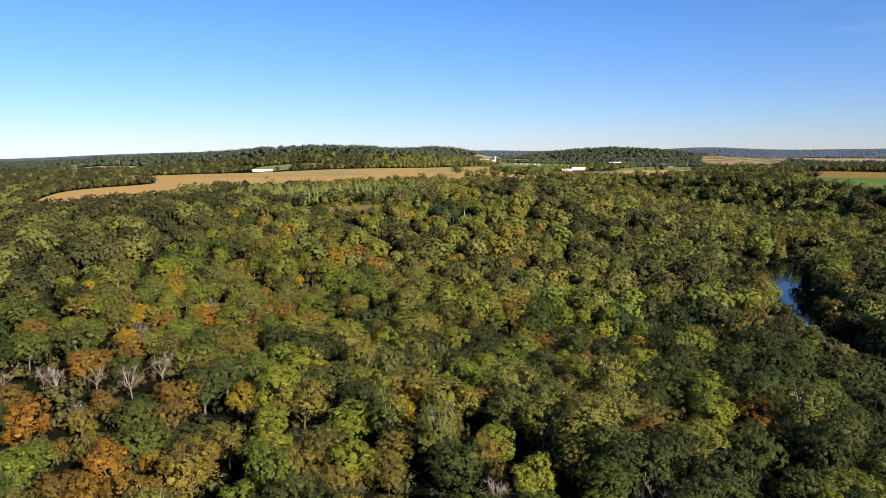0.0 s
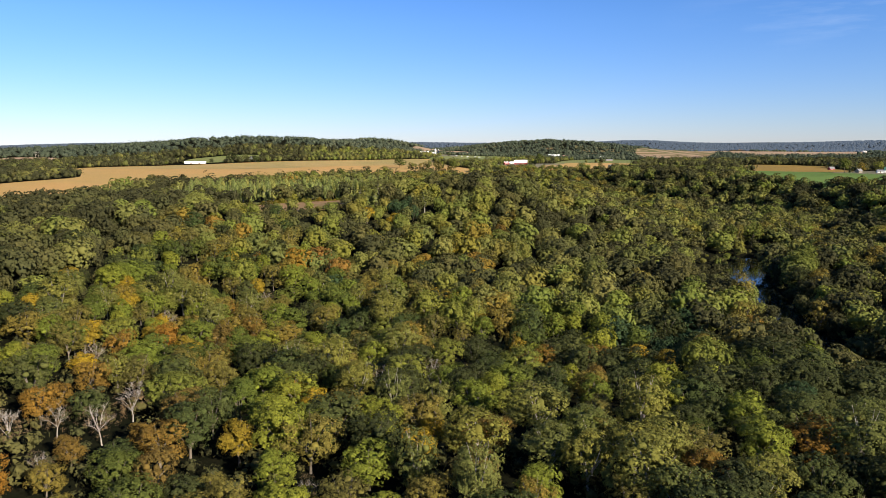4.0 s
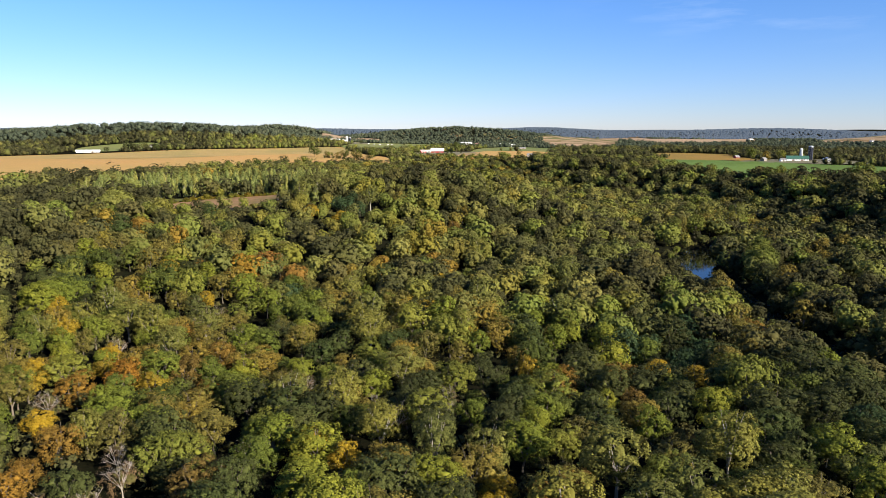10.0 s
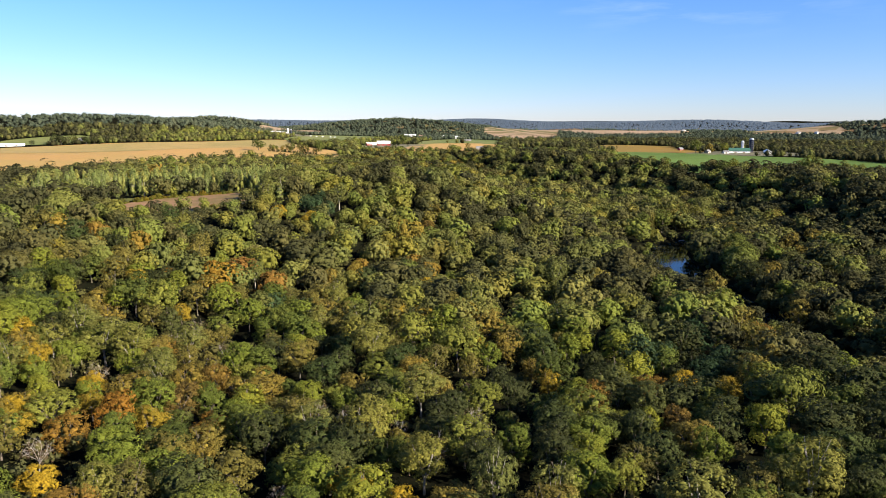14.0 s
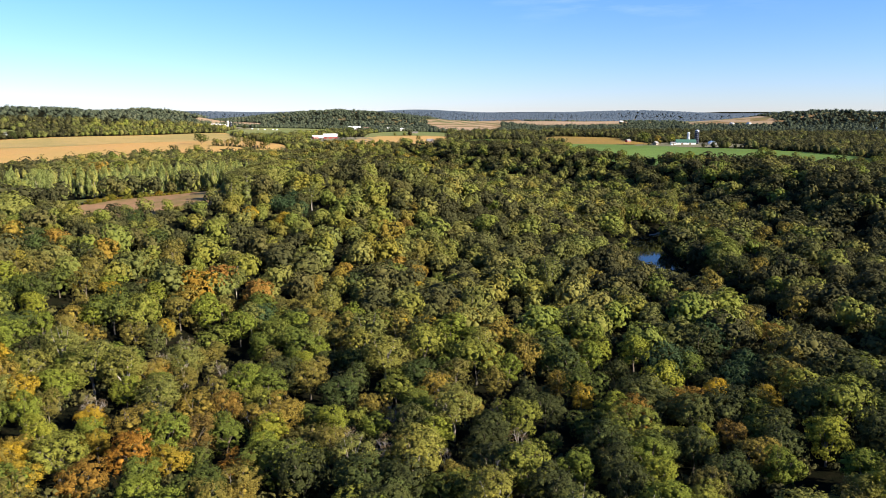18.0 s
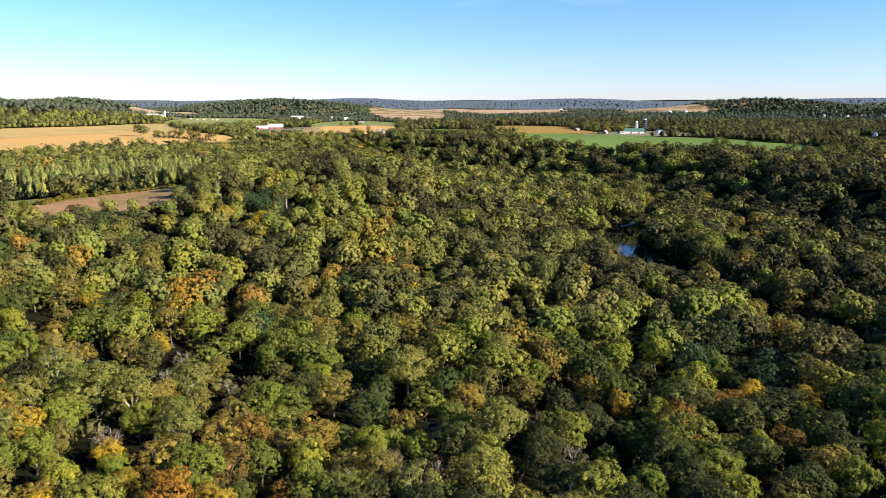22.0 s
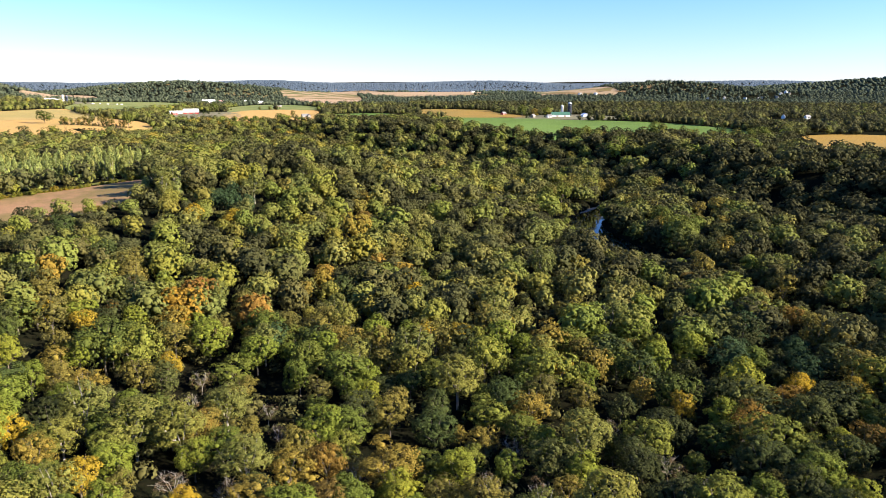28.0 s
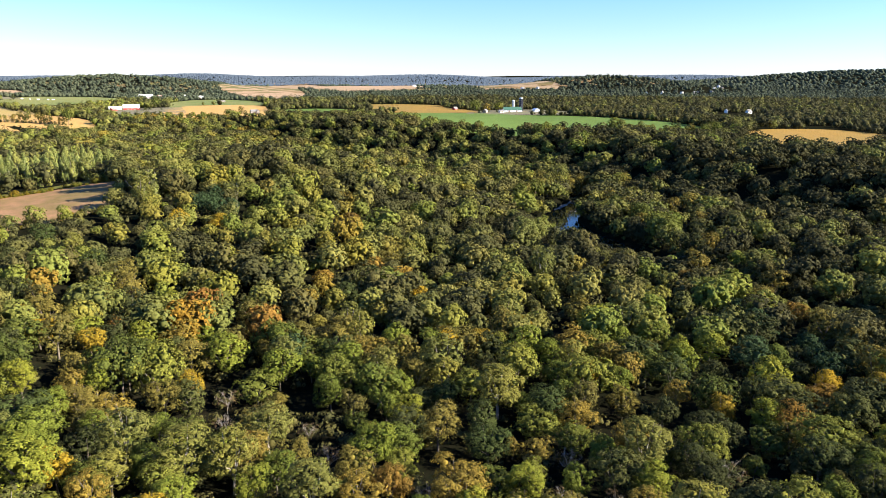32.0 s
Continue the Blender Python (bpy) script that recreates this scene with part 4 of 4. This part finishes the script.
# the wood beyond and all round, too many trees to count
def woods(name, x, y, models, tint, size, label, seed, steps=(0.55, 0.78, 0.95, 1.08, 1.34), mat=M_WOODS):
    r = np.random.RandomState(seed)
    z = height(x, y)
    which = r.randint(0, len(models), len(x))
    V, F, T, base = [], [], [], 0
    for k, (mv, mf) in enumerate(models):
        i = np.where(which == k)[0]
        if not len(i):
            continue
        a, s, w = r.uniform(0, 6.283, len(i)), size[i] * r.choice(steps, len(i)) * r.uniform(0.93, 1.07, len(i)), r.uniform(0.85, 1.12, len(i))
        c, sn = np.cos(a) * s * w, np.sin(a) * s * w
        vx = mv[None, :, 0] * c[:, None] - mv[None, :, 1] * sn[:, None] + x[i][:, None]
        vy = mv[None, :, 0] * sn[:, None] + mv[None, :, 1] * c[:, None] + y[i][:, None]
        vz = mv[None, :, 2] * s[:, None] + z[i][:, None]
        V.append(np.stack([vx, vy, vz], -1).reshape(-1, 3))
        F.append((mf[None] + (base + np.arange(len(i)) * len(mv))[:, None, None]).reshape(-1, 3))
        T.append(np.repeat(tint[i], len(mv)))
        base += len(i) * len(mv)
    ob = new(name, mesh_of(name, np.concatenate(V), np.concatenate(F), mat, np.concatenate(T)))
    return tagged(ob, label, "woodland", kind="stuff")


def tones(x, y, seed, shift=0.0):
    r = np.random.RandomState(seed)
    t = r.uniform(0.0, 0.88, len(x)) ** 1.1 + yellowness(x, y) * 0.9 + shift
    return np.clip(t, 0, 1)


CLOSE = [bough_crown(880 + k, 6.8 + 0.9 * (k % 3), 0.5, 15.5, 8, 1000, 0.92, 4, 0.60, 0.58, 0.0, 0.90, 0.70) for k in range(10)]
MID = [bough_crown(900 + k, 7.2 + 0.8 * (k % 3), 1.0, 15.0, 6, 340, 1.30, 3, 0.70, 0.62, 0.0, 0.95, 0.86) for k in range(10)]
FAR = [small_crown(940 + k, 8.0, -2.0, 14, 9, 80, 1.8, 0.64, 0.0, 0.82) for k in range(6)]
HILL = [small_crown(950 + k, 9.0, -3, 13, 8, 36, 2.5, 0.70, 0.0, 0.8) for k in range(5)]
HAZY = [small_crown(960 + k, 9.5, -4, 10, 7, 1, 3.0, 1.0, 0.0, 0.8) for k in range(4)]

x, y = spots(-520, 760, -160, 1010, 12.9, 31)
gap, r0 = passing_gap(x, y), np.hypot(x, y)
near = (gap < 285) & (x > -330) & (x < 360) & (y < 520) & (y > -20)
thin = np.random.RandomState(5).uniform(0, 1, len(x)) < np.where((gap < 5e3) | (np.abs(x * 0.757 + y * 0.654) < 170), 0.88, 0.6)
ok = wooded(x, y) & ~near & thin & (r0 < 1010) & ~inside(STAND, x, y)
x, y, gap = x[ok], y[ok], gap[ok]
clear = np.sqrt(((x[:, None] - taken[:, 0]) ** 2 + (y[:, None] - taken[:, 1]) ** 2).min(1)) > 4.5
x, y, gap = x[clear], y[clear], gap[clear]
tint = tones(x, y, 41)
front = (1.0 - 0.62 * bump(x, y, -80, 606, 62, 40) - 0.45 * bump(x, y, 690, 672, 50, 34)) * bank_scale(x, y)
n = gap < 540
woods("valley_woodland", x[n], y[n], CLOSE, tint[n], front[n], "mixed green and yellow woodland on the valley floor", 50)
under = np.abs(x * 0.757 + y * 0.654) < 170
n = (gap > 5e3) & ~under
woods("valley_woodland", x[n], y[n], FAR, tint[n], 0.95 * front[n], "mixed woodland behind the flight's start", 57)
n = (gap >= 540) & ((gap <= 5e3) | under)
woods("valley_woodland", x[n], y[n], MID, tint[n], front[n], "mixed green and yellow woodland on the valley's slopes", 51)

# brush along the river banks
k = np.random.RandomState(71)
x = np.concatenate([RIVER_LINE[:, 0] + k.normal(0, 4, len(RIVER_LINE)) + s * k.uniform(13.5, 24, len(RIVER_LINE)) for s in (-1, 1) for _ in range(6)])
y = np.concatenate([RIVER_LINE[:, 1] + k.normal(0, 5, len(RIVER_LINE)) for _ in range(12)])
ok = (river_gap(x, y) > np.interp(y, [300, 440, 600, 700], [11, 13, 15, 12])) & (y > 150)
x, y = x[ok], y[ok]
BANK = [small_crown(970 + k, 2.6, 0.1, 4.2, 8, 90, 0.8, 0.6) for k in range(5)]
woods("bank_brush", x, y, BANK, tones(x, y, 46), 0.35 + 0.65 * bank_scale(x, y), "green and tawny brush along the river banks", 56)

# saplings and brush under the near trees
x, y = spots(-330, 360, 0, 720, 9.6, 34)
gap = passing_gap(x, y)
ok = wooded(x, y) & (gap < 540) & ~inside(STAND, x, y)
x, y = x[ok], y[ok]
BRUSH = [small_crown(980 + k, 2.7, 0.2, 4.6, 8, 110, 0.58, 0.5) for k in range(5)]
# tint scaled to its darkest quarter, painting in the shade beneath the crowns
woods("undergrowth", x, y, BRUSH, np.clip(tones(x, y, 44) * 0.25, 0, 1), 1.1 + 0.0 * x, "green brown brush and saplings under the trees, tinted dark for shade", 55)

# the dense wood at the head of the valley
HEAD = [(60, 960), (330, 860), (520, 800), (620, 760), (760, 640), (900, 640), (900, 760), (560, 880), (560, 1200), (590, 1330), (470, 1300), (300, 1450), (140, 1300), (40, 1130)]
x, y = spots(0, 960, 600, 1480, 12.6, 37)
ok = (np.hypot(x, y) >= 1008) & inside(HEAD, x, y)
x, y = x[ok], y[ok]
ok = wooded(x, y) & ~cleared(x, y)
x, y = x[ok], y[ok]
woods("valley_woodland", x, y, MID, tones(x, y, 47, 0.02), 0.96 - 0.22 * ss(1120, 1260, y), "dense green woodland at the head of the valley", 59)

x, y = spots(-1500, 1900, 300, 2050, 13.2, 32)
r0, yaw = np.hypot(x, y), np.degrees(np.arctan2(-(x + 40), y - 60))
ok = (r0 > 1000) & (r0 < 2050) & (yaw > -80) & (yaw < 36)
x, y = x[ok], y[ok]
ok = wooded(x, y) & ~cleared(x, y)
x, y = x[ok], y[ok]
open_wood = (waves(x, y, 150, 77) < 0.72) & ~inside(HEAD, x, y)
x, y = x[open_wood], y[open_wood]
woods("upland_woodland", x, y, FAR, tones(x, y, 42, -0.02) * 0.95, 0.84 + 0.14 * waves(x, y, 120, 78) - 0.14 * bump(x, y, 330, 1400, 160, 130), "dark green woodland across the farming upland", 52)

def hill_wood(step, seed, near, far):
    x, y = spots(-2900, 4500, 300, 4500, step, seed, 0.8)
    r0, yaw = np.hypot(x, y), np.degrees(np.arctan2(-(x + 40), y - 60))
    ok = (r0 > near) & (r0 < far) & (yaw > -80) & (yaw < 36)
    x, y, r0 = x[ok], y[ok], r0[ok]
    hills = bump(x, y, -300, 2230, 520, 400) + bump(x, y, -900, 2350, 600, 420) + bump(x, y, 720, 3050, 480, 380) + bump(x, y, 2620, 1980, 480, 280, -38) + bump(x, y, 3400, 1250, 900, 450, -70) > 0.3
    ok = wooded(x, y) & ~cleared(x, y) & (hills | (r0 > 3860) | (x < -100) | ~inside(PLAIN, x, y) | (waves(x * 0.6 + y * 0.2, y * 1.3, 620, 61) > -0.42))
    x, y = x[ok], y[ok]
    return x, y, tones(x, y, seed + 10) * 0.9


x, y, tint = hill_wood(20, 33, 2030, 3100)
woods("hill_woodland", x, y, HILL, tint, 0.82 + 0.0 * x, "distant wooded hills beyond the farms", 53, (0.6, 0.8, 1.0, 1.3), M_HILLS)
x, y, tint = hill_wood(21, 35, 3100, 3700)
woods("hill_woodland", x, y, HAZY, tint, 0.82 + 0.0 * x, "far wooded plain and hills below the horizon", 58, (0.6, 0.85, 1.0, 1.25), M_HILLS)
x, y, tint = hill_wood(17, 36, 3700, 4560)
far = woods("backdrop", x, y, HAZY, tint, 0.66 + 0.0 * x, "wooded ridge along the horizon with blue haze painted on", 54, (0.7, 0.9, 1.0, 1.2), M_DISTANCE)
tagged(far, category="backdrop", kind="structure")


# ---------------------------------------------------------------- farms and houses
def place(name, x, y, turn, label, category, group=""):
    root = new(name)
    root.matrix_basis = pose(x, y, ground_z(x, y), 0, 0, turn)
    return tagged(root, label, category, group)


def gable(name, x, y, turn, long, deep, wall_h, roof_h, wall_mat, roof_mat, label, category="barn", doors=1, windows=4, group=""):
    """A gabled building: four walls in one shell, two roof slopes, doors and windows with frames."""
    root = place(name, x, y, turn, label, category, group)
    bm = bmesh.new()
    prof = [(-deep / 2, -0.8), (deep / 2, -0.8), (deep / 2, wall_h), (0, wall_h + roof_h - 0.1), (-deep / 2, wall_h)]
    a = [bm.verts.new((-long / 2, u, v)) for u, v in prof]
    b = [bm.verts.new((long / 2, u, v)) for u, v in prof]
    bm.faces.new(list(reversed(a)))
    bm.faces.new(b)
    for i in (0, 1, 4):
        j = (i + 1) % 5
        bm.faces.new((a[i], a[j], b[j], b[i]))
    part("wall", bm, wall_mat, root)
    for sgn in (-1, 1):
        bm = bmesh.new()
        over, th = 0.6, 0.25
        e = (deep / 2 + over) * sgn
        drop = wall_h - over * roof_h / (deep / 2)
        pts = [(0, wall_h + roof_h), (e, drop), (e, drop + th), (0, wall_h + roof_h + th)]
        ends = [[bm.verts.new((s * (long / 2 + over), u, v)) for u, v in pts] for s in (-1, 1)]
        for i in range(4):
            bm.faces.new((ends[0][i], ends[0][(i + 1) % 4], ends[1][(i + 1) % 4], ends[1][i]))
        bm.faces.new(ends[0])
        bm.faces.new(list(reversed(ends[1])))
        bmesh.ops.recalc_face_normals(bm, faces=bm.faces[:])
        part("roof", bm, roof_mat, root)
    for k in range(doors):
        bm = bmesh.new()
        box(bm, (k - (doors - 1) / 2) * long / (doors + 0.5), -deep / 2 - 0.05, min(3.2, wall_h) * 0.45, min(4.0, long * 0.2), 0.12, min(3.2, wall_h) * 0.9)
        part("door", bm, M_DOOR, root, "weathered plank door")
    for k in range(windows):
        u = (k + 0.5) / windows * long - long / 2
        for sgn in (-1, 1):
            bm = bmesh.new()
            box(bm, u, sgn * (deep / 2 + 0.03), wall_h * 0.62, 1.2, 0.1, 1.3)
            w = part("window", bm, M_WHITE, root)
            bm = bmesh.new()
            box(bm, u, sgn * (deep / 2 + 0.07), wall_h * 0.62, 0.9, 0.08, 1.0)
            part("pane", bm, M_GLASS, w, "dark glass pane")
    return root


def silo(x, y, radius, tall, mat, label, dome_mat):
    root = place("silo", x, y, 0, label, "silo")
    bm = bmesh.new()
    tube(bm, (0, 0, -0.8), (0, 0, tall), radius, radius, 24)
    part("body", bm, mat, root)
    bm = bmesh.new()
    bmesh.ops.create_uvsphere(bm, u_segments=24, v_segments=10, radius=radius)
    bmesh.ops.bisect_plane(bm, geom=bm.verts[:] + bm.edges[:] + bm.faces[:], plane_co=(0, 0, 0.01), plane_no=(0, 0, -1), clear_outer=True)
    bmesh.ops.transform(bm, matrix=Matrix.Translation((0, 0, tall)) @ Matrix.Diagonal((1.02, 1.02, 0.7, 1)), verts=bm.verts)
    part("dome", bm, dome_mat, root)
    for k in range(6):
        bm = bmesh.new()
        z = tall * (k + 0.6) / 6.4
        tube(bm, (0, 0, z), (0, 0, z + 0.18), radius + 0.06, radius + 0.06, 24)
        part("hoop", bm, M_STEEL, root)
    bm = bmesh.new()
    box(bm, 0, -radius - 0.35, tall / 2, 0.9, 0.7, tall)
    part("chute", bm, mat, root)
    return root


# the farm with two silos above the green field
gable("dairy_barn", 866, 1166, -30, 36, 12, 4.2, 5.0, M_WHITE, M_GREEN_ROOF, "long white dairy barn with a green sheet roof", doors=2, windows=8)
gable("shed", 905, 1138, 58, 20, 11, 4.0, 2.6, M_WHITE, M_WHITE_ROOF, "white machine shed with a pale roof beside the silos", "shed", 1, 3)
silo(886, 1181, 2.6, 20, M_CONCRETE, "tall pale concrete stave silo", M_WHITE_ROOF)
silo(900, 1174, 4.0, 24, M_BLUE_STEEL, "tall dark blue steel silo with a pale dome", M_STEEL)
gable("farmhouse", 812, 1186, 20, 9, 7, 3.8, 2.8, M_TAN_WALL, M_GREY_ROOF, "tan farmhouse with a grey roof among trees", "house", 1, 3)
gable("shed", 836, 1166, -20, 9, 7, 3.2, 2.2, M_WHITE, M_GREY_ROOF, "small white shed by the dairy barn", "shed", 1, 2)
gable("house", 838, 1300, 10, 10, 7, 3.2, 2.8, M_RED, M_GREY_ROOF, "red house with a dark roof at the bean field's edge", "house", 1, 4)
# the red barn with the pale roof
gable("red_barn", 322, 1688, -18, 30, 13, 4.5, 6.0, M_RED, M_WHITE_ROOF, "red barn with a pale sheet roof", doors=2, windows=5)
gable("shed", 286, 1682, 12, 11, 8, 3.6, 2.6, M_RED, M_PINK_ROOF, "red shed with a faded roof near the red barn", "shed", 1, 2)
gable("shed", 300, 1716, -18, 24, 9, 3.0, 2.6, M_WHITE, M_WHITE_ROOF, "low white shed behind the red barn", "shed", 1, 4)
# the cluster beyond the pasture
gable("red_barn", 523, 2164, -25, 34, 14, 5.0, 7.0, M_RED, M_WHITE_ROOF, "large red barn with a white roof on the far pasture", doors=2, windows=4)
gable("red_barn", 553, 2142, 30, 22, 12, 4.5, 5.5, M_RED, M_PINK_ROOF, "red barn with a faded red roof on the far pasture", doors=1, windows=3)
gable("shed", 591, 2134, -10, 26, 10, 3.5, 3.0, M_TAN_WALL, M_PINK_ROOF, "long shed with a faded red roof", "shed", 1, 4)
gable("shed", 669, 2244, -15, 36, 13, 5.0, 4.0, M_WHITE, M_WHITE_ROOF, "long white poultry shed on the far pasture", "shed", 1, 6)
gable("shed", 689, 2204, -15, 26, 11, 4.0, 3.2, M_WHITE, M_WHITE_ROOF, "white shed in front of the poultry shed", "shed", 1, 4)
gable("shed", 500, 2090, 0, 16, 8, 2.8, 1.8, M_TAN_WALL, M_WHITE_ROOF, "low tan shed with a pale roof at the pasture's edge", "shed", 1, 4)
gable("shed", 600, 1880, 5, 18, 7, 2.6, 1.6, M_TAN_WALL, M_GREY_ROOF, "low grey roofed shed by the lane", "shed", 1, 4)
# the tan house at the wood's edge
gable("house", 458, 1440, -10, 12, 7, 4.4, 3.0, M_TAN_WALL, M_GREY_ROOF, "tan house with a grey shingle roof at the wood's edge", "house", 1, 5)
gable("house", 464, 1436, 80, 8, 6, 4.4, 2.8, M_TAN_WALL, M_GREY_ROOF, "tan house wing with a steep grey gable", "house", 1, 2)
# the long white shed below the hill
gable("livestock_shed", -432, 1716, 6, 46, 11, 2.6, 2.6, M_WHITE, M_WHITE_ROOF, "long white livestock shed below the wooded hill", "shed", 2, 10)
gable("house", -318, 1790, 0, 10, 8, 4.5, 3.0, M_WHITE, M_GREY_ROOF, "white house half hidden in a dark grove", "house", 1, 3)
# the far dairy farm
gable("dairy_barn", 122, 2096, -8, 26, 10, 3.6, 3.2, M_WHITE, M_WHITE_ROOF, "white barn of the far dairy farm", doors=2, windows=6)
gable("shed", 143, 2102, 40, 17, 9, 3.4, 2.8, M_WHITE, M_WHITE_ROOF, "white shed of the far dairy farm", "shed", 1, 4)
silo(156, 2114, 2.6, 15, M_CONCRETE, "pale concrete silo of the far dairy farm", M_WHITE_ROOF)
silo(165, 2120, 2.8, 13, M_BLUE_STEEL, "dark steel silo of the far dairy farm", M_STEEL)
# white houses in the woods and the village beyond
gable("house", 1160, 878, 25, 9, 6.5, 4.4, 3.4, M_WHITE, M_GREY_ROOF, "white house among trees beyond the fields", "house", 1, 4)
gable("house", 1170, 838, -15, 10, 6.5, 4.4, 3.4, M_WHITE, M_GREY_ROOF, "white house with a grey roof among trees", "house", 1, 4)
r = random.Random(8)
for hx, hy in [(2038, 1613), (2042, 1556), (2079, 1551), (2136, 1558), (2128, 1530), (2160, 1500), (2197, 1510), (2240, 1480), (2010, 1640), (2100, 1590), (2434, 1572), (2480, 1565)]:
    gable("house", hx, hy, r.uniform(0, 180), r.uniform(8, 12), 7, 4.5, 3.0, r.choice((M_WHITE, M_TAN_WALL, M_TAN_WALL)), M_GREY_ROOF, "small pale village house among trees", "house", 1, 3, "houses of the far village")
gable("hall", 2520, 1600, 20, 22, 10, 6, 4, M_WHITE, M_GREY_ROOF, "large white hall at the village's end", "hall", 2, 6)
for hx, hy, long in [(1918, 2080, 34), (1948, 2030, 30), (1356, 3500, 40), (2090, 2940, 40), (1395, 3480, 26)]:
    gable("barn", hx, hy, 20, long * 0.6, 10, 4, 3.5, M_WHITE, M_GREY_ROOF, "far white barn on the plain", "barn", 1, 4, "far barns")
# wagons by the far dairy farm


def wagon(x, y, turn):
    root = place("hay_wagon", x, y, turn, "white-sided farm wagon in the dairy yard", "wagon", "wagons in the yard")
    bm = bmesh.new()
    box(bm, 0, 0, 1.7, 5.0, 2.2, 1.6)
    part("body", bm, M_WHITE, root)
    bm = bmesh.new()
    box(bm, -4.2, 0, 0.7, 2.2, 0.15, 0.15)
    part("drawbar", bm, M_STEEL, root)
    for u in (-2, 2):
        for w in (-1, 1):
            bm = bmesh.new()
            tube(bm, (u, w * 1.0, 0.5), (u, w * 1.3, 0.5), 0.5, 0.5, 12)
            part("wheel", bm, M_GLASS, root)


for wx, wy, wt in [(214, 2080, 20), (228, 2070, 60), (246, 2076, 0), (270, 2090, 40), (282, 2094, 10)]:
    wagon(wx, wy, wt)


def pylon(x, y, turn, tall):
    """A wooden H-frame power pole."""
    root = place("power_pole", x, y, turn, "pale wooden H-frame power pole above the trees", "power pole", "power poles")
    for s in (-1, 1):
        bm = bmesh.new()
        tube(bm, (s * 3, 0, -1), (s * 3, 0, tall), 0.35, 0.24, 8)
        part("pole", bm, M_PALE_BARK, root)
    bm = bmesh.new()
    box(bm, 0, 0, tall * 0.9, 11, 0.35, 0.4)
    part("crossarm", bm, M_PALE_BARK, root)
    for k in (-1, 1):
        bm = bmesh.new()
        tube(bm, (-3 * k, 0, tall * 0.6), (3 * k, 0, tall * 0.85), 0.15, 0.15, 6)
        part("brace", bm, M_PALE_BARK, root)
    for u in (-5, 0, 5):
        bm = bmesh.new()
        tube(bm, (u, 0, tall * 0.9 - 1.6), (u, 0, tall * 0.9 - 0.2), 0.16, 0.16, 8)
        part("insulator", bm, M_STEEL, root)


pylon(-822, 1814, 25, 27)
pylon(-774, 1504, 25, 27)


# ---------------------------------------------------------------- trees in the open
def tall_tree(x, y, size, tier=1, kind="oak_tree", wide=1.0):
    return plant(kind, tier, x, y, size, wide)


for k in range(22):
    u = k / 21
    tall_tree(48 + 84 * u + random.uniform(-2, 2), 1494 - 92 * u + random.uniform(-3, 3), random.uniform(0.6, 1.0), 1, "thorn_bush")
for tx, ty in [(-372, 1728), (-355, 1726), (-338, 1728), (-310, 1724), (-292, 1722), (-276, 1728), (846, 1188), (812, 1192), (796, 1186), (946, 1146), (958, 1140), (922, 1136), (340, 1662), (352, 1670), (372, 1664), (270, 1668), (262, 1676), (444, 1446), (476, 1430), (432, 1440)]:
    tall_tree(tx, ty, random.uniform(0.7, 1.2), 1, "thorn_bush")
# a row of taller trees before the corn
for k in range(16):
    tall_tree(-160 + 22 * k + random.uniform(-6, 6), 1130 + 95 * min(1, k / 5) + 3 * max(0, k - 5) + random.uniform(-8, 8) - 14, random.uniform(0.6, 0.95), 1, ("maple_tree", "oak_tree", "ash_tree")[k % 3])
tall_tree(31, 1532, 1.55, 1, "oak_tree", 1.15)
for k in range(17):
    u = k / 16
    tall_tree(52 + 80 * u + random.uniform(-3, 3), 1490 - 92 * u + random.uniform(-4, 4), random.uniform(0.6, 1.3), 1, ("elm_tree", "oak_tree", "cottonwood_tree", "bare_tree", "elm_tree")[k % 5], 0.8)
for tx, ty, s, kind in [(-35, 1236, 1.1, "maple_tree"), (360, 1660, 1.3, "oak_tree"), (-360, 1738, 1.3, "maple_tree"), (-345, 1728, 1.2, "maple_tree"), (-325, 1742, 1.35, "maple_tree"), (-298, 1726, 1.2, "maple_tree"), (-285, 1740, 1.1, "maple_tree"), (-395, 1712, 0.8, "maple_tree"), (818, 1188, 1.1, "elm_tree"), (790, 1192, 1.2, "oak_tree"), (848, 1186, 0.9, "oak_tree"), (930, 1150, 1.1, "maple_tree"), (438, 1450, 0.8, "elm_tree"), (186, 2030, 0.8, "maple_tree"), (-505, 1690, 0.7, "elm_tree"), (-520, 1700, 0.6, "maple_tree"), (-490, 1688, 0.6, "oak_tree")]:
    tall_tree(tx, ty, s, 1, kind)
for key, root in tree_roots.items():
    if key not in used_roots:
        for o in list(root.children):
            bpy.data.objects.remove(o)
        bpy.data.objects.remove(root)
